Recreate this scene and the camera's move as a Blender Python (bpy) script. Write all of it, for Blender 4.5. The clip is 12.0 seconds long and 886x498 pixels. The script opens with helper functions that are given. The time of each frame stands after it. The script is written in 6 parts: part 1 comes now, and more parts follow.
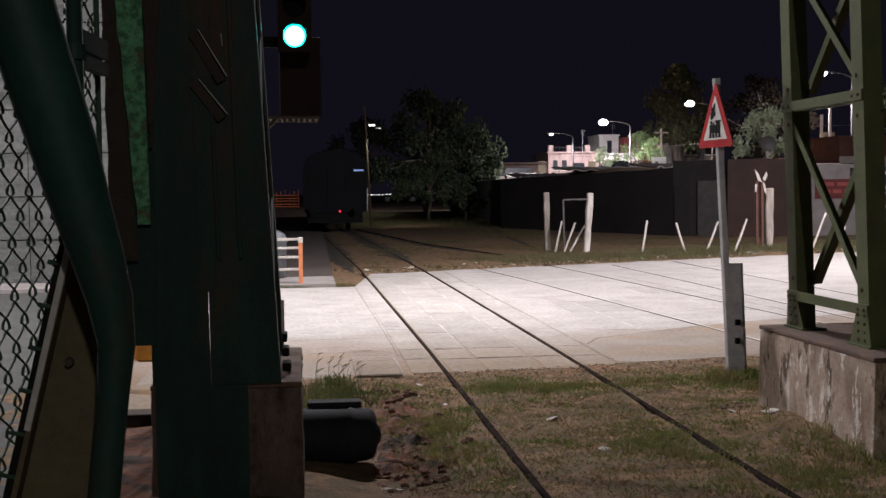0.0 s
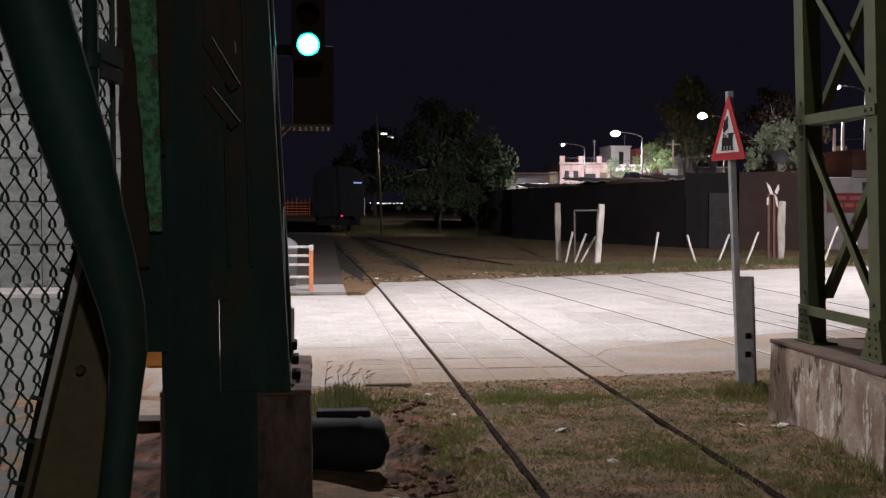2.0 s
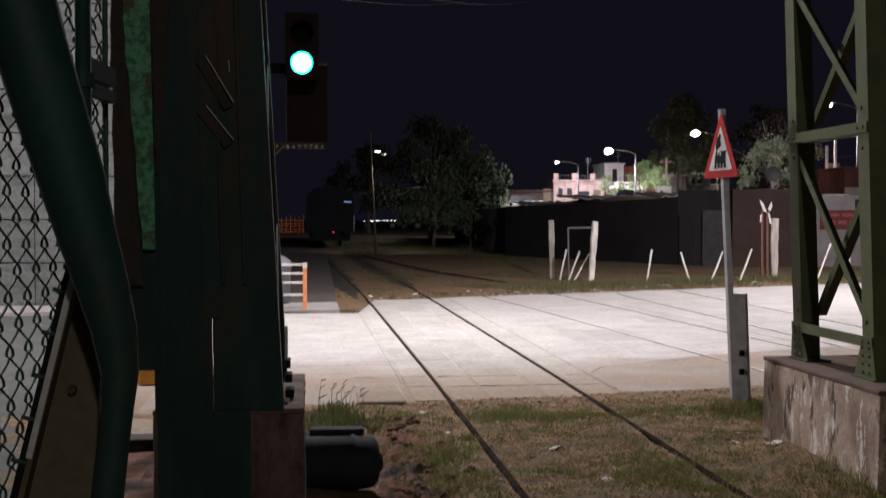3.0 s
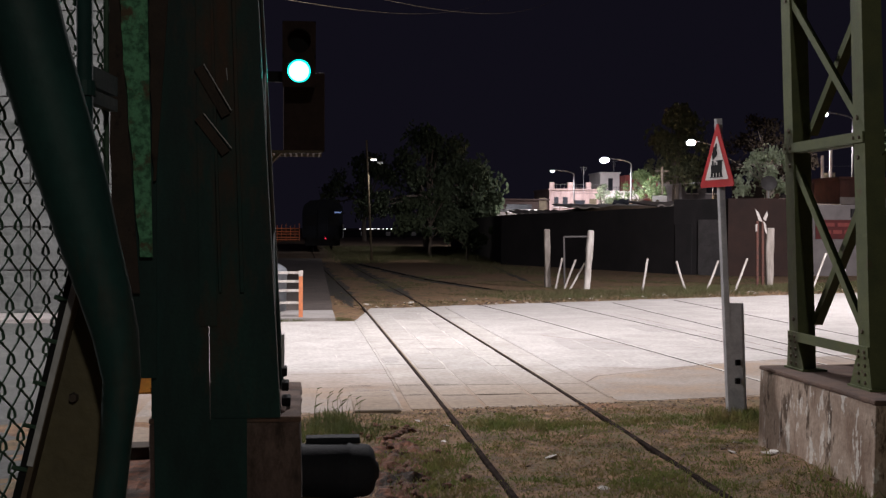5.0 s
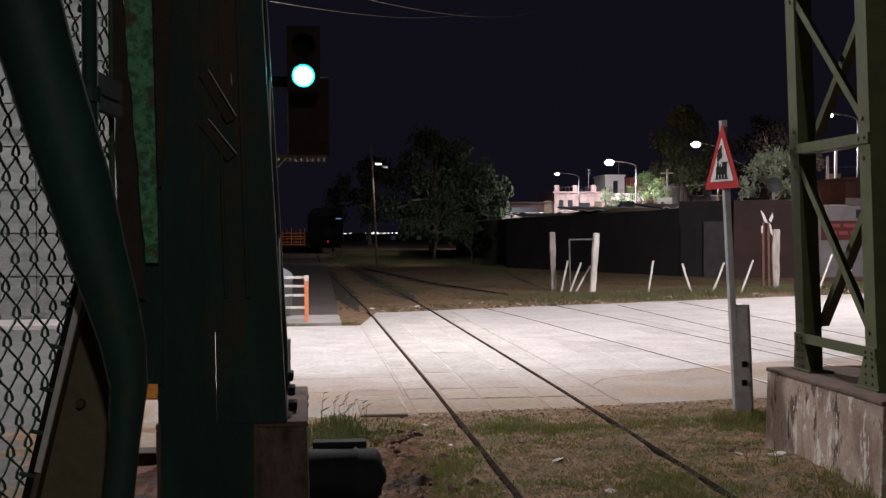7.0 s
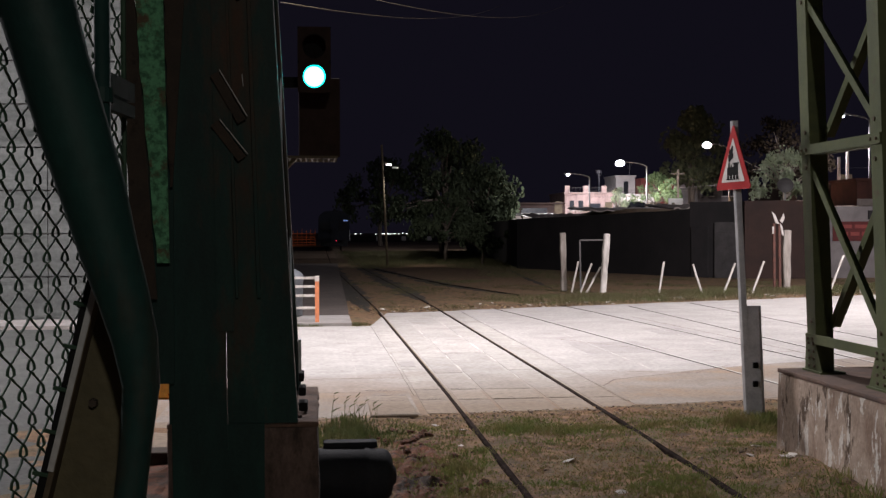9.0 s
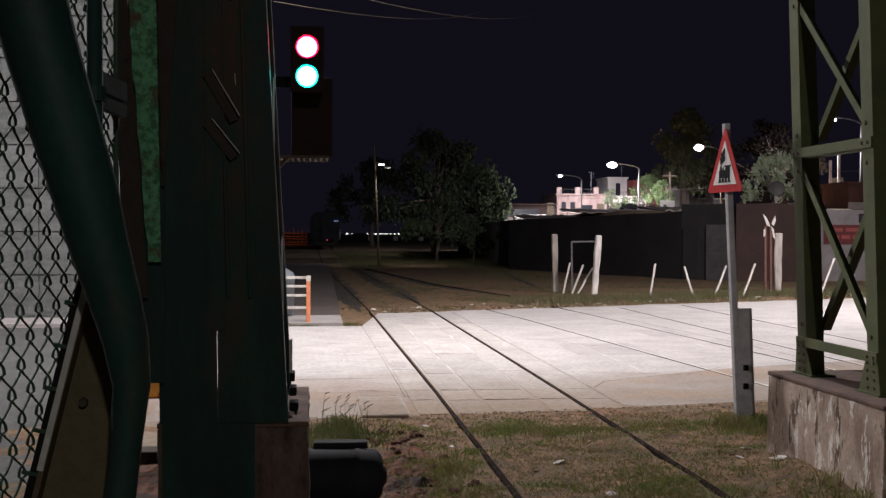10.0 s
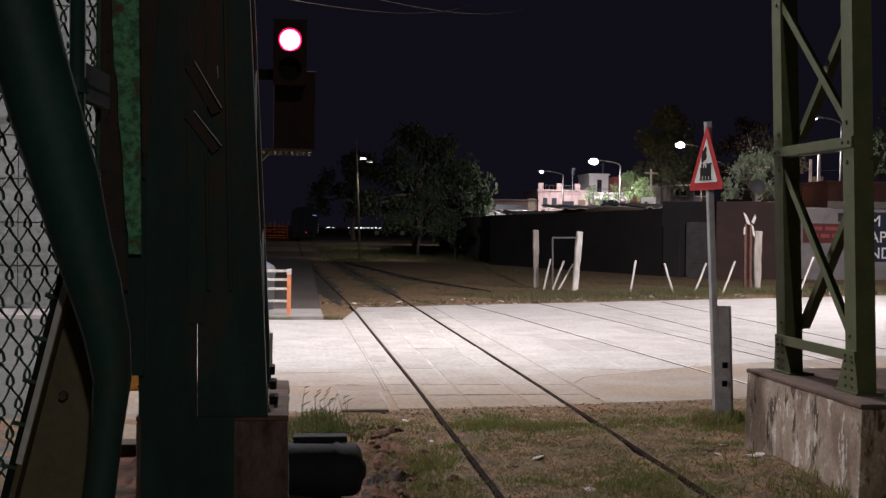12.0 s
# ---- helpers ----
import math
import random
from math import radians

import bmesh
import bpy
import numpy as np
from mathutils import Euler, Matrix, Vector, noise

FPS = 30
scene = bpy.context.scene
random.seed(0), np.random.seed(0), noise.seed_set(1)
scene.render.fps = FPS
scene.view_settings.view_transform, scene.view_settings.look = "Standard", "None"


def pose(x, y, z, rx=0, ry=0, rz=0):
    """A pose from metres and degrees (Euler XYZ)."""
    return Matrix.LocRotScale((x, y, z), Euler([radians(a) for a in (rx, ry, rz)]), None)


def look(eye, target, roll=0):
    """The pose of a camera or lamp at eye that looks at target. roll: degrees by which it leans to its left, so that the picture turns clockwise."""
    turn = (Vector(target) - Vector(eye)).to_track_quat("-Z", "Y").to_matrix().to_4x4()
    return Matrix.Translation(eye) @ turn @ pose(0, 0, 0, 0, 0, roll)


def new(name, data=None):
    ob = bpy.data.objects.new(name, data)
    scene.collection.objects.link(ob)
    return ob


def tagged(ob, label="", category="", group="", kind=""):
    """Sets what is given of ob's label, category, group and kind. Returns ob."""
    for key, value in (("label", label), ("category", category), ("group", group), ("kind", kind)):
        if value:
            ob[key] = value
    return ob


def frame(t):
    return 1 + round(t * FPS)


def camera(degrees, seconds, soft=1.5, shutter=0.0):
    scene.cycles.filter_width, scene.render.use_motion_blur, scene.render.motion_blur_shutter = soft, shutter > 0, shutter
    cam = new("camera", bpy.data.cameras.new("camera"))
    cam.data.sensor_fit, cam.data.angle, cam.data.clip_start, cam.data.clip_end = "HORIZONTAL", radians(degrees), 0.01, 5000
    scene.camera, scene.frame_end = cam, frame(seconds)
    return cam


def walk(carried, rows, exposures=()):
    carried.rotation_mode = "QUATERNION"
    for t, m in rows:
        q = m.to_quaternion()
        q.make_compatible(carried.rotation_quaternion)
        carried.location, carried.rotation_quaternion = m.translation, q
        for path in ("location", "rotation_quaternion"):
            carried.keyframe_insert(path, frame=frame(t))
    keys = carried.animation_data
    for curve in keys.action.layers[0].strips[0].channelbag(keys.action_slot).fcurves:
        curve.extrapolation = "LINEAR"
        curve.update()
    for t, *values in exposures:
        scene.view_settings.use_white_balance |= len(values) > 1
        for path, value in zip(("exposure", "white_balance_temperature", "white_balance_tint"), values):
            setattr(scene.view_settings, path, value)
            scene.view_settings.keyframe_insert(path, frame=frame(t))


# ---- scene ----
cam = camera(40.5, 12.0, soft=1.4, shutter=0.9)
EYE = Vector((0.0, 0.0, 1.84))
# seconds, yaw, pitch, roll of the held camera, and its sway in millimetres
TURNS = [
    (0.0, -6.656, -2.737, 0.583, 10.4, 5.7, -7.6), (0.5, -6.058, -2.65, 0.474, 10.3, 4.8, -5.9), (1.0, -5.829, -2.381, -0.093, 8.3, 7.0, -3.7),
    (1.5, -5.836, -2.258, -0.06, 8.4, 6.5, -3.1), (2.0, -6.129, -2.298, -0.079, 7.8, 6.3, -2.5), (2.4, -6.28, -2.2, -0.09, 8.3, 6.0, -2.0),
    (2.467, -6.21, -2.65, -0.1, 8.5, 5.8, -1.8), (2.5, -6.2, -3.33, -0.1, 8.6, 5.8, -1.7), (2.533, -6.21, -4.0, -0.1, 8.7, 5.7, -1.6),
    (2.6, -6.3, -4.02, -0.05, 8.9, 5.5, -1.4), (2.7, -6.36, -2.6, 0.0, 9.3, 5.2, -1.0), (2.8, -6.385, -2.05, 0.0, 9.8, 4.8, -0.6),
    (2.9, -6.4, -1.75, 0.0, 10.3, 4.4, -0.1), (3.0, -6.42, -1.465, -0.02, 10.4, 4.1, 0.4), (3.2, -6.48, -1.07, -0.06, 9.0, 3.4, 0.8), (4.0, -6.56, -1.035, -0.13, 4.8, 1.3, 1.1),
    (5.0, -6.625, -1.063, -0.195, 1.2, -0.5, 1.2), (5.5, -6.553, -1.043, 0.072, 0.0, -0.1, -1.1), (6.0, -6.552, -0.949, 0.073, 0.0, 0.0, 0.0),
    (6.5, -6.536, -0.857, 0.063, 0.8, -0.9, 1.3), (7.0, -6.378, -0.886, 0.208, 0.4, -0.1, 0.9), (8.0, -6.075, -0.885, 0.21, -0.6, -0.6, 0.6),
    (9.0, -5.884, -0.855, 0.171, -1.6, -1.1, 0.4), (9.5, -6.069, -0.781, -0.087, -1.6, -1.7, 1.2), (10.0, -6.271, -0.831, -0.215, -1.6, -1.7, 2.1),
    (10.5, -6.491, -0.971, -0.44, -1.1, -1.2, 2.9), (11.0, -6.717, -1.101, -0.404, -2.2, -2.2, 1.8), (11.5, -7.067, -1.136, -0.546, -2.8, -2.3, 1.6),
    (12.0, -7.166, -1.077, -0.802, -4.8, -1.1, 4.5)]
walk(cam, [(t, pose(*(EYE + Vector(sway) / 1000), 90 + p, r, y)) for t, y, p, r, *sway in TURNS])

# ---- night sky and the street lamps that light the crossing ----
world = bpy.data.worlds.new("night")
scene.world = world
world.use_nodes = True
world.node_tree.nodes["Background"].inputs[0].default_value = (0.40, 0.35, 0.67, 1)
world.node_tree.nodes["Background"].inputs[1].default_value = 0.0126


def lamp(name, place, target, watts, size, color, spread=180):
    data = bpy.data.lights.new(name, "AREA")
    data.shape, data.size, data.energy, data.color, data.spread = "DISK", size, watts, color, radians(spread)
    ob = new(name, data)
    ob.matrix_world = look(place, target)
    return ob


lamp("street_light_over_road", (1.8, 18.8, 10.6), (3.0, 19.3, 0), 1740, 0.45, (1.0, 0.945, 0.965), 160)
lamp("street_light_up_road", (-13.0, 17.0, 9.5), (-6.0, 17.5, 0), 1850, 0.45, (1.0, 0.945, 0.965), 170)
lamp("street_light_down_road", (17.5, 23.0, 8.8), (14.5, 30.5, 0), 3200, 0.45, (1.0, 0.935, 0.96), 170)
lamp("station_light_behind", (2.2, -11.0, 7.5), (1.5, 6.0, 0.5), 225, 0.5, (1.0, 0.93, 0.80), 160)
# the last has no lamp post; it is added to brighten the far houses
for place, watts in (((20.92, 100.0, 6.5), 1600), ((21.6, 85.0, 6.6), 4600), ((24.74, 75.0, 7.2), 3800), ((26.77, 60.0, 7.65), 1300), ((28.0, 113.0, 9.3), 2500)):
    lamp("far_street_and_fill_light", (place[0], place[1] + 0.45, place[2]), (place[0], place[1] + 1.9, 0), watts, 0.5, (0.95, 0.93, 1.0), 170)

lamp("yard_floodlight", (3.95, 61.7, 5.0), (5.0, 67.0, 0.0), 65, 0.2, (1.0, 0.97, 0.9), 125)


# ---- materials ----
def mat(name, base, other=None, rough=0.8, scale=8.0, fine=60.0, bump=0.3, metal=0.0, spots=None, spot_scale=3.0, spot_edge=(0.55, 0.65), streak=(1, 1, 1), vary=0.0, dust=None, grain=0.25, through_light=0.0, edge=(0.35, 0.65), flakes=None, flake_scale=5.0, flake_edge=(0.60, 0.63), shine=0.5):
    m = bpy.data.materials.new(name)
    m.use_nodes = True
    nt = m.node_tree
    bsdf = nt.nodes["Principled BSDF"]
    co = nt.nodes.new("ShaderNodeTexCoord")
    mp = nt.nodes.new("ShaderNodeMapping")
    mp.inputs["Scale"].default_value = streak
    nt.links.new(co.outputs["Object"], mp.inputs[0])
    n1 = nt.nodes.new("ShaderNodeTexNoise")
    n1.inputs["Scale"].default_value, n1.inputs["Detail"].default_value, n1.inputs["Roughness"].default_value = scale, 6, 0.65
    n2 = nt.nodes.new("ShaderNodeTexNoise")
    n2.inputs["Scale"].default_value, n2.inputs["Detail"].default_value = fine, 4
    nt.links.new(mp.outputs[0], n1.inputs["Vector"])
    nt.links.new(co.outputs["Object"], n2.inputs["Vector"])
    ramp = nt.nodes.new("ShaderNodeValToRGB")
    other = other or tuple(c * 0.6 for c in base)
    ramp.color_ramp.elements[0].position, ramp.color_ramp.elements[0].color = edge[0], (*other, 1)
    ramp.color_ramp.elements[1].position, ramp.color_ramp.elements[1].color = edge[1], (*base, 1)
    nt.links.new(n1.outputs["Fac"], ramp.inputs[0])
    col = ramp.outputs[0]
    for tint, size, (lo, hi), shift in ((spots, spot_scale, spot_edge, 0.0), (flakes, flake_scale, flake_edge, 7.3)):
        if not tint:
            continue
        n3 = nt.nodes.new("ShaderNodeTexNoise")
        n3.inputs["Scale"].default_value, n3.inputs["Detail"].default_value, n3.inputs["Roughness"].default_value = size, 8, 0.7
        moved = nt.nodes.new("ShaderNodeVectorMath")
        moved.inputs[1].default_value = (shift, shift, shift)
        nt.links.new(mp.outputs[0], moved.inputs[0])
        nt.links.new(moved.outputs[0], n3.inputs["Vector"])
        r3 = nt.nodes.new("ShaderNodeMapRange")
        r3.inputs[1].default_value, r3.inputs[2].default_value = lo, hi
        nt.links.new(n3.outputs["Fac"], r3.inputs[0])
        mx = nt.nodes.new("ShaderNodeMix")
        mx.data_type = "RGBA"
        mx.inputs[7].default_value = (*tint, 1)
        nt.links.new(r3.outputs[0], mx.inputs[0])
        nt.links.new(col, mx.inputs[6])
        col = mx.outputs[2]
    if dust:
        # soil trodden onto the road from the verge
        sep = nt.nodes.new("ShaderNodeSeparateXYZ")
        nt.links.new(co.outputs["Object"], sep.inputs[0])
        n4 = nt.nodes.new("ShaderNodeTexNoise")
        n4.inputs["Scale"].default_value, n4.inputs["Detail"].default_value = 0.8, 6
        nt.links.new(co.outputs["Object"], n4.inputs["Vector"])
        ad = nt.nodes.new("ShaderNodeMath")
        ad.operation, ad.inputs[1].default_value = "MULTIPLY_ADD", 3.0
        nt.links.new(n4.outputs["Fac"], ad.inputs[0])
        nt.links.new(sep.outputs["Y"], ad.inputs[2])
        r4 = nt.nodes.new("ShaderNodeMapRange")
        r4.inputs[1].default_value, r4.inputs[2].default_value, r4.inputs[3].default_value, r4.inputs[4].default_value = 13.9, 17.4, 1.0, 0.0
        nt.links.new(ad.outputs[0], r4.inputs[0])
        m4 = nt.nodes.new("ShaderNodeMix")
        m4.data_type = "RGBA"
        m4.inputs[7].default_value = (*dust, 1)
        nt.links.new(r4.outputs[0], m4.inputs[0])
        nt.links.new(col, m4.inputs[6])
        col = m4.outputs[2]
    hs = nt.nodes.new("ShaderNodeHueSaturation")
    v = nt.nodes.new("ShaderNodeMapRange")
    v.inputs[3].default_value, v.inputs[4].default_value = 1 - grain, 1 + grain
    nt.links.new(n2.outputs["Fac"], v.inputs[0])
    val = v.outputs[0]
    if vary:
        info = nt.nodes.new("ShaderNodeObjectInfo")
        vr = nt.nodes.new("ShaderNodeMapRange")
        vr.inputs[3].default_value, vr.inputs[4].default_value = 1 - vary, 1 + vary
        nt.links.new(info.outputs["Random"], vr.inputs[0])
        mu = nt.nodes.new("ShaderNodeMath")
        mu.operation = "MULTIPLY"
        nt.links.new(val, mu.inputs[0])
        nt.links.new(vr.outputs[0], mu.inputs[1])
        val = mu.outputs[0]
    nt.links.new(val, hs.inputs["Value"])
    nt.links.new(col, hs.inputs["Color"])
    nt.links.new(hs.outputs[0], bsdf.inputs["Base Color"])
    rr = nt.nodes.new("ShaderNodeMapRange")
    rr.inputs[3].default_value, rr.inputs[4].default_value = max(0.05, rough - 0.12), min(1, rough + 0.12)
    nt.links.new(n1.outputs["Fac"], rr.inputs[0])
    nt.links.new(rr.outputs[0], bsdf.inputs["Roughness"])
    bsdf.inputs["Metallic"].default_value = metal
    bsdf.inputs["Specular IOR Level"].default_value = shine
    if through_light:
        # thin leaves let light through
        tl = nt.nodes.new("ShaderNodeBsdfTranslucent")
        mixs = nt.nodes.new("ShaderNodeMixShader")
        mixs.inputs[0].default_value = through_light
        nt.links.new(hs.outputs[0], tl.inputs[0])
        nt.links.new(bsdf.outputs[0], mixs.inputs[1])
        nt.links.new(tl.outputs[0], mixs.inputs[2])
        nt.links.new(mixs.outputs[0], nt.nodes["Material Output"].inputs[0])
    if bump:
        bp = nt.nodes.new("ShaderNodeBump")
        bp.inputs["Strength"].default_value, bp.inputs["Distance"].default_value = bump, 0.01
        nt.links.new(n2.outputs["Fac"], bp.inputs["Height"])
        nt.links.new(bp.outputs[0], bsdf.inputs["Normal"])
    return m


def glow(name, color, strength):
    m = bpy.data.materials.new(name)
    m.use_nodes = True
    b = m.node_tree.nodes["Principled BSDF"]
    b.inputs["Base Color"].default_value = (*color, 1)
    b.inputs["Emission Color"].default_value = (*color, 1)
    b.inputs["Emission Strength"].default_value = strength
    return m


SOIL = mat("soil_and_dry_grass", (0.24, 0.138, 0.070), (0.068, 0.039, 0.020), 0.95, 5.5, 38, 1.0, grain=0.75, edge=(0.36, 0.64), spots=(0.105, 0.078, 0.034), spot_scale=1.3, spot_edge=(0.48, 0.62), flakes=(0.19, 0.092, 0.045), flake_scale=0.8, flake_edge=(0.58, 0.70))
RED_SOIL = mat("red_clay", (0.20, 0.070, 0.032), (0.075, 0.032, 0.018), 0.95, 6, 70, 0.7, spots=(0.030, 0.019, 0.013), spot_scale=2.6, spot_edge=(0.48, 0.58), grain=0.6)
ASPHALT = mat("worn_pale_asphalt", (0.43, 0.405, 0.39), (0.335, 0.31, 0.295), 0.85, 1.3, 15, 0.5, spots=(0.29, 0.265, 0.25), spot_scale=1.1, spot_edge=(0.54, 0.72), dust=(0.225, 0.155, 0.105), grain=0.45)
CONCRETE = mat("crossing_concrete", (0.42, 0.395, 0.375), (0.32, 0.295, 0.275), 0.88, 1.8, 16, 0.5, vary=0.08, dust=(0.235, 0.18, 0.135), grain=0.45)
PAVING = mat("pavement_concrete", (0.32, 0.30, 0.29), (0.22, 0.20, 0.19), 0.9, 1.5, 70, 0.4, vary=0.08)
RAIL_STEEL = mat("rail_steel", (0.045, 0.035, 0.032), (0.018, 0.014, 0.012), 0.95, 6, 40, 0.2, shine=0.0)
BLOCK = mat("stained_plinth_concrete", (0.49, 0.39, 0.315), (0.25, 0.172, 0.128), 0.92, 4.2, 34, 0.3, spots=(0.095, 0.062, 0.042), spot_scale=4.2, spot_edge=(0.555, 0.615), streak=(1, 1, 0.36), grain=0.36, edge=(0.38, 0.60), flakes=(0.64, 0.60, 0.55), flake_scale=8.5, flake_edge=(0.575, 0.595))
BLOCK_DARK = mat("plinth_cap", (0.16, 0.10, 0.075), (0.09, 0.06, 0.05), 0.95, 5, 50, 0.6)
GREEN = mat("olive_green_paint", (0.098, 0.116, 0.043), (0.062, 0.080, 0.030), 0.6, 5, 70, 0.25, spots=(0.09, 0.055, 0.03), spot_scale=6, spot_edge=(0.60, 0.72))
# green drawn towards teal, which puts the signal's glare into the paint colour
DARK_GREEN = mat("old_dark_green_paint", (0.014, 0.050, 0.045), (0.008, 0.026, 0.026), 0.62, 4, 50, 0.12, spots=(0.060, 0.032, 0.021), spot_scale=2.2, spot_edge=(0.50, 0.66), streak=(1, 1, 0.3), shine=0.25)
MOSS_GREEN = mat("flaking_green_paint", (0.13, 0.40, 0.22), (0.04, 0.15, 0.08), 0.75, 24, 60, 0.8, edge=(0.42, 0.58), spots=(0.10, 0.07, 0.04), spot_scale=9, spot_edge=(0.55, 0.66))
OLIVE_STEEL = mat("dull_olive_steel", (0.105, 0.088, 0.046), (0.065, 0.054, 0.028), 0.75, 4, 40, 0.3, spots=(0.03, 0.022, 0.014), spot_scale=7, spot_edge=(0.58, 0.68))
BROWN_STEEL = mat("brown_rusty_steel", (0.11, 0.085, 0.05), (0.07, 0.05, 0.03), 0.7, 5, 50, 0.4)
GALV = mat("galvanised_steel", (0.50, 0.50, 0.51), (0.34, 0.34, 0.36), 0.55, 6, 60, 0.15, metal=0.2)
WIRE = mat("coated_wire", (0.04, 0.075, 0.05), (0.02, 0.045, 0.03), 0.6, 20, 60, 0.1, shine=0.2)
RED_PAINT = mat("sign_red", (0.48, 0.013, 0.016), (0.38, 0.010, 0.014), 0.45, 12, 60, 0.05)
WHITE_PAINT = mat("sign_white", (0.72, 0.70, 0.68), (0.62, 0.60, 0.58), 0.5, 9, 60, 0.05)
RUST_BROWN = mat("dull_rust_brown", (0.050, 0.036, 0.028), (0.028, 0.021, 0.017), 0.85, 5, 50, 0.3, spots=(0.015, 0.011, 0.010), spot_scale=6, spot_edge=(0.58, 0.66))
DULL_WHITE = mat("weathered_white_paint", (0.50, 0.46, 0.44), (0.34, 0.30, 0.28), 0.85, 9, 60, 0.2)
BLACK_PAINT = mat("black_paint", (0.012, 0.012, 0.013), None, 0.8, 9, 60, 0.05, shine=0.15)
SIGNAL_FACE = mat("signal_face_paint", (0.042, 0.025, 0.022), None, 0.8, 9, 60, 0.05, shine=0.2)
# the stained plinth concrete again, darkened in colour for a plinth in shade
BLOCK_SHADED = mat("shaded_plinth_concrete", (0.17, 0.12, 0.105), (0.08, 0.055, 0.05), 0.95, 2.4, 50, 0.7, spots=(0.05, 0.035, 0.03), spot_scale=2.6, spot_edge=(0.5, 0.6), streak=(1, 1, 0.4))
PATH = mat("dark_trodden_path", (0.105, 0.082, 0.074), (0.062, 0.05, 0.044), 0.95, 1.2, 40, 0.6, grain=0.5)
DARK_ASPHALT = mat("dark_speckled_asphalt", (0.076, 0.078, 0.074), (0.042, 0.044, 0.042), 0.8, 2.2, 22, 0.6, grain=0.7, spots=(0.11, 0.115, 0.10), spot_scale=3, spot_edge=(0.56, 0.66))
PATCH = mat("repair_patch", (0.37, 0.345, 0.33), (0.29, 0.27, 0.26), 0.9, 3, 60, 0.5, grain=0.4)
DOOR_GREY = mat("dull_sheet_metal", (0.085, 0.078, 0.08), (0.045, 0.042, 0.043), 0.8, 2, 30, 0.2)
OLD_WHITE = mat("whitewashed_wood", (0.62, 0.58, 0.55), (0.38, 0.34, 0.31), 0.9, 7, 60, 0.5, streak=(1, 1, 0.2))
GREY_WOOD = mat("weathered_wood", (0.36, 0.32, 0.29), (0.20, 0.17, 0.15), 0.9, 9, 60, 0.6, streak=(1, 1, 0.15))
ORANGE = mat("orange_paint", (0.72, 0.24, 0.10), (0.50, 0.17, 0.08), 0.6, 9, 60, 0.1)
AMBER = mat("amber_plastic", (0.80, 0.36, 0.04), (0.60, 0.25, 0.03), 0.55, 9, 60, 0.1)
RUST = mat("rust_red_paint", (0.12, 0.042, 0.030), (0.06, 0.026, 0.02), 0.8, 8, 60, 0.4)
DARK_WALL = mat("dark_wall_tone", (0.027, 0.023, 0.025), (0.013, 0.012, 0.013), 0.95, 0.8, 20, 0.5)
BROWN_WALL = mat("brown_render", (0.05, 0.027, 0.022), (0.028, 0.016, 0.014), 0.95, 0.9, 25, 0.4)
GREY_WALL = mat("grey_render", (0.20, 0.18, 0.18), (0.125, 0.11, 0.11), 0.95, 0.9, 25, 0.4)
PANEL_WALL = mat("pale_concrete_panel", (0.155, 0.160, 0.155), (0.085, 0.09, 0.088), 0.9, 1.6, 14, 0.5, vary=0.10, streak=(0.45, 1, 2.2), spots=(0.062, 0.068, 0.064), spot_scale=1.5, spot_edge=(0.54, 0.68), grain=0.4)
PINK = mat("pink_render", (0.43, 0.31, 0.29), (0.24, 0.165, 0.155), 0.9, 1.6, 20, 0.2, streak=(1, 1, 0.4), spots=(0.12, 0.08, 0.075), spot_scale=1.8, spot_edge=(0.58, 0.66))
BRIGHT_RENDER = mat("white_render", (0.8, 0.74, 0.72), (0.62, 0.56, 0.54), 0.9, 0.7, 20, 0.2)
CREAM = mat("cream_render", (0.62, 0.55, 0.52), (0.5, 0.44, 0.42), 0.9, 0.7, 20, 0.2)
REDROOF = mat("red_roof", (0.26, 0.06, 0.05), (0.18, 0.04, 0.04), 0.85, 2, 20, 0.4)
GLASS_DARK = mat("dark_window", (0.02, 0.022, 0.03), None, 0.3, 2, 20, 0.0)
ROOF_GREY = mat("fibre_cement_roof", (0.42, 0.36, 0.33), (0.28, 0.24, 0.22), 0.9, 1.5, 20, 0.4)
LEAF = mat("dark_leaves", (0.062, 0.078, 0.045), (0.04, 0.05, 0.03), 0.9, 3, 20, 0.0, shine=0.1)
# pale leaves of lamplit trees, their colour raised to carry the lamplight
LEAF_LIT = mat("pale_lit_leaves", (0.74, 0.80, 0.62), (0.42, 0.50, 0.32), 0.6, 3, 20, 0.0, through_light=0.45)
LEAF_OLIVE = mat("olive_leaves", (0.10, 0.105, 0.05), (0.05, 0.055, 0.028), 0.9, 2, 20, 0.0, through_light=0.3)
LEAF_BROWN = mat("dull_brown_leaves", (0.024, 0.017, 0.012), (0.014, 0.011, 0.008), 0.95, 2, 20, 0.0, shine=0.0)
LEAF_PALE = mat("pale_leaves", (0.16, 0.22, 0.10), (0.09, 0.13, 0.05), 0.6, 3, 20, 0.0, through_light=0.4)
# paler copy of the bark, with lamplight put into its colour
BARK_LIT = mat("pale_lit_bark", (0.48, 0.42, 0.36), (0.30, 0.26, 0.22), 0.95, 6, 40, 0.6)
BRICK_RED = mat("dull_brick_render", (0.13, 0.052, 0.040), (0.075, 0.032, 0.026), 0.95, 1.5, 25, 0.4)
HOUSE_GREY = mat("grey_house_render", (0.20, 0.17, 0.165), (0.12, 0.10, 0.10), 0.95, 0.9, 20, 0.3)
BARK = mat("bark", (0.14, 0.11, 0.085), (0.08, 0.06, 0.05), 0.95, 6, 40, 0.8)
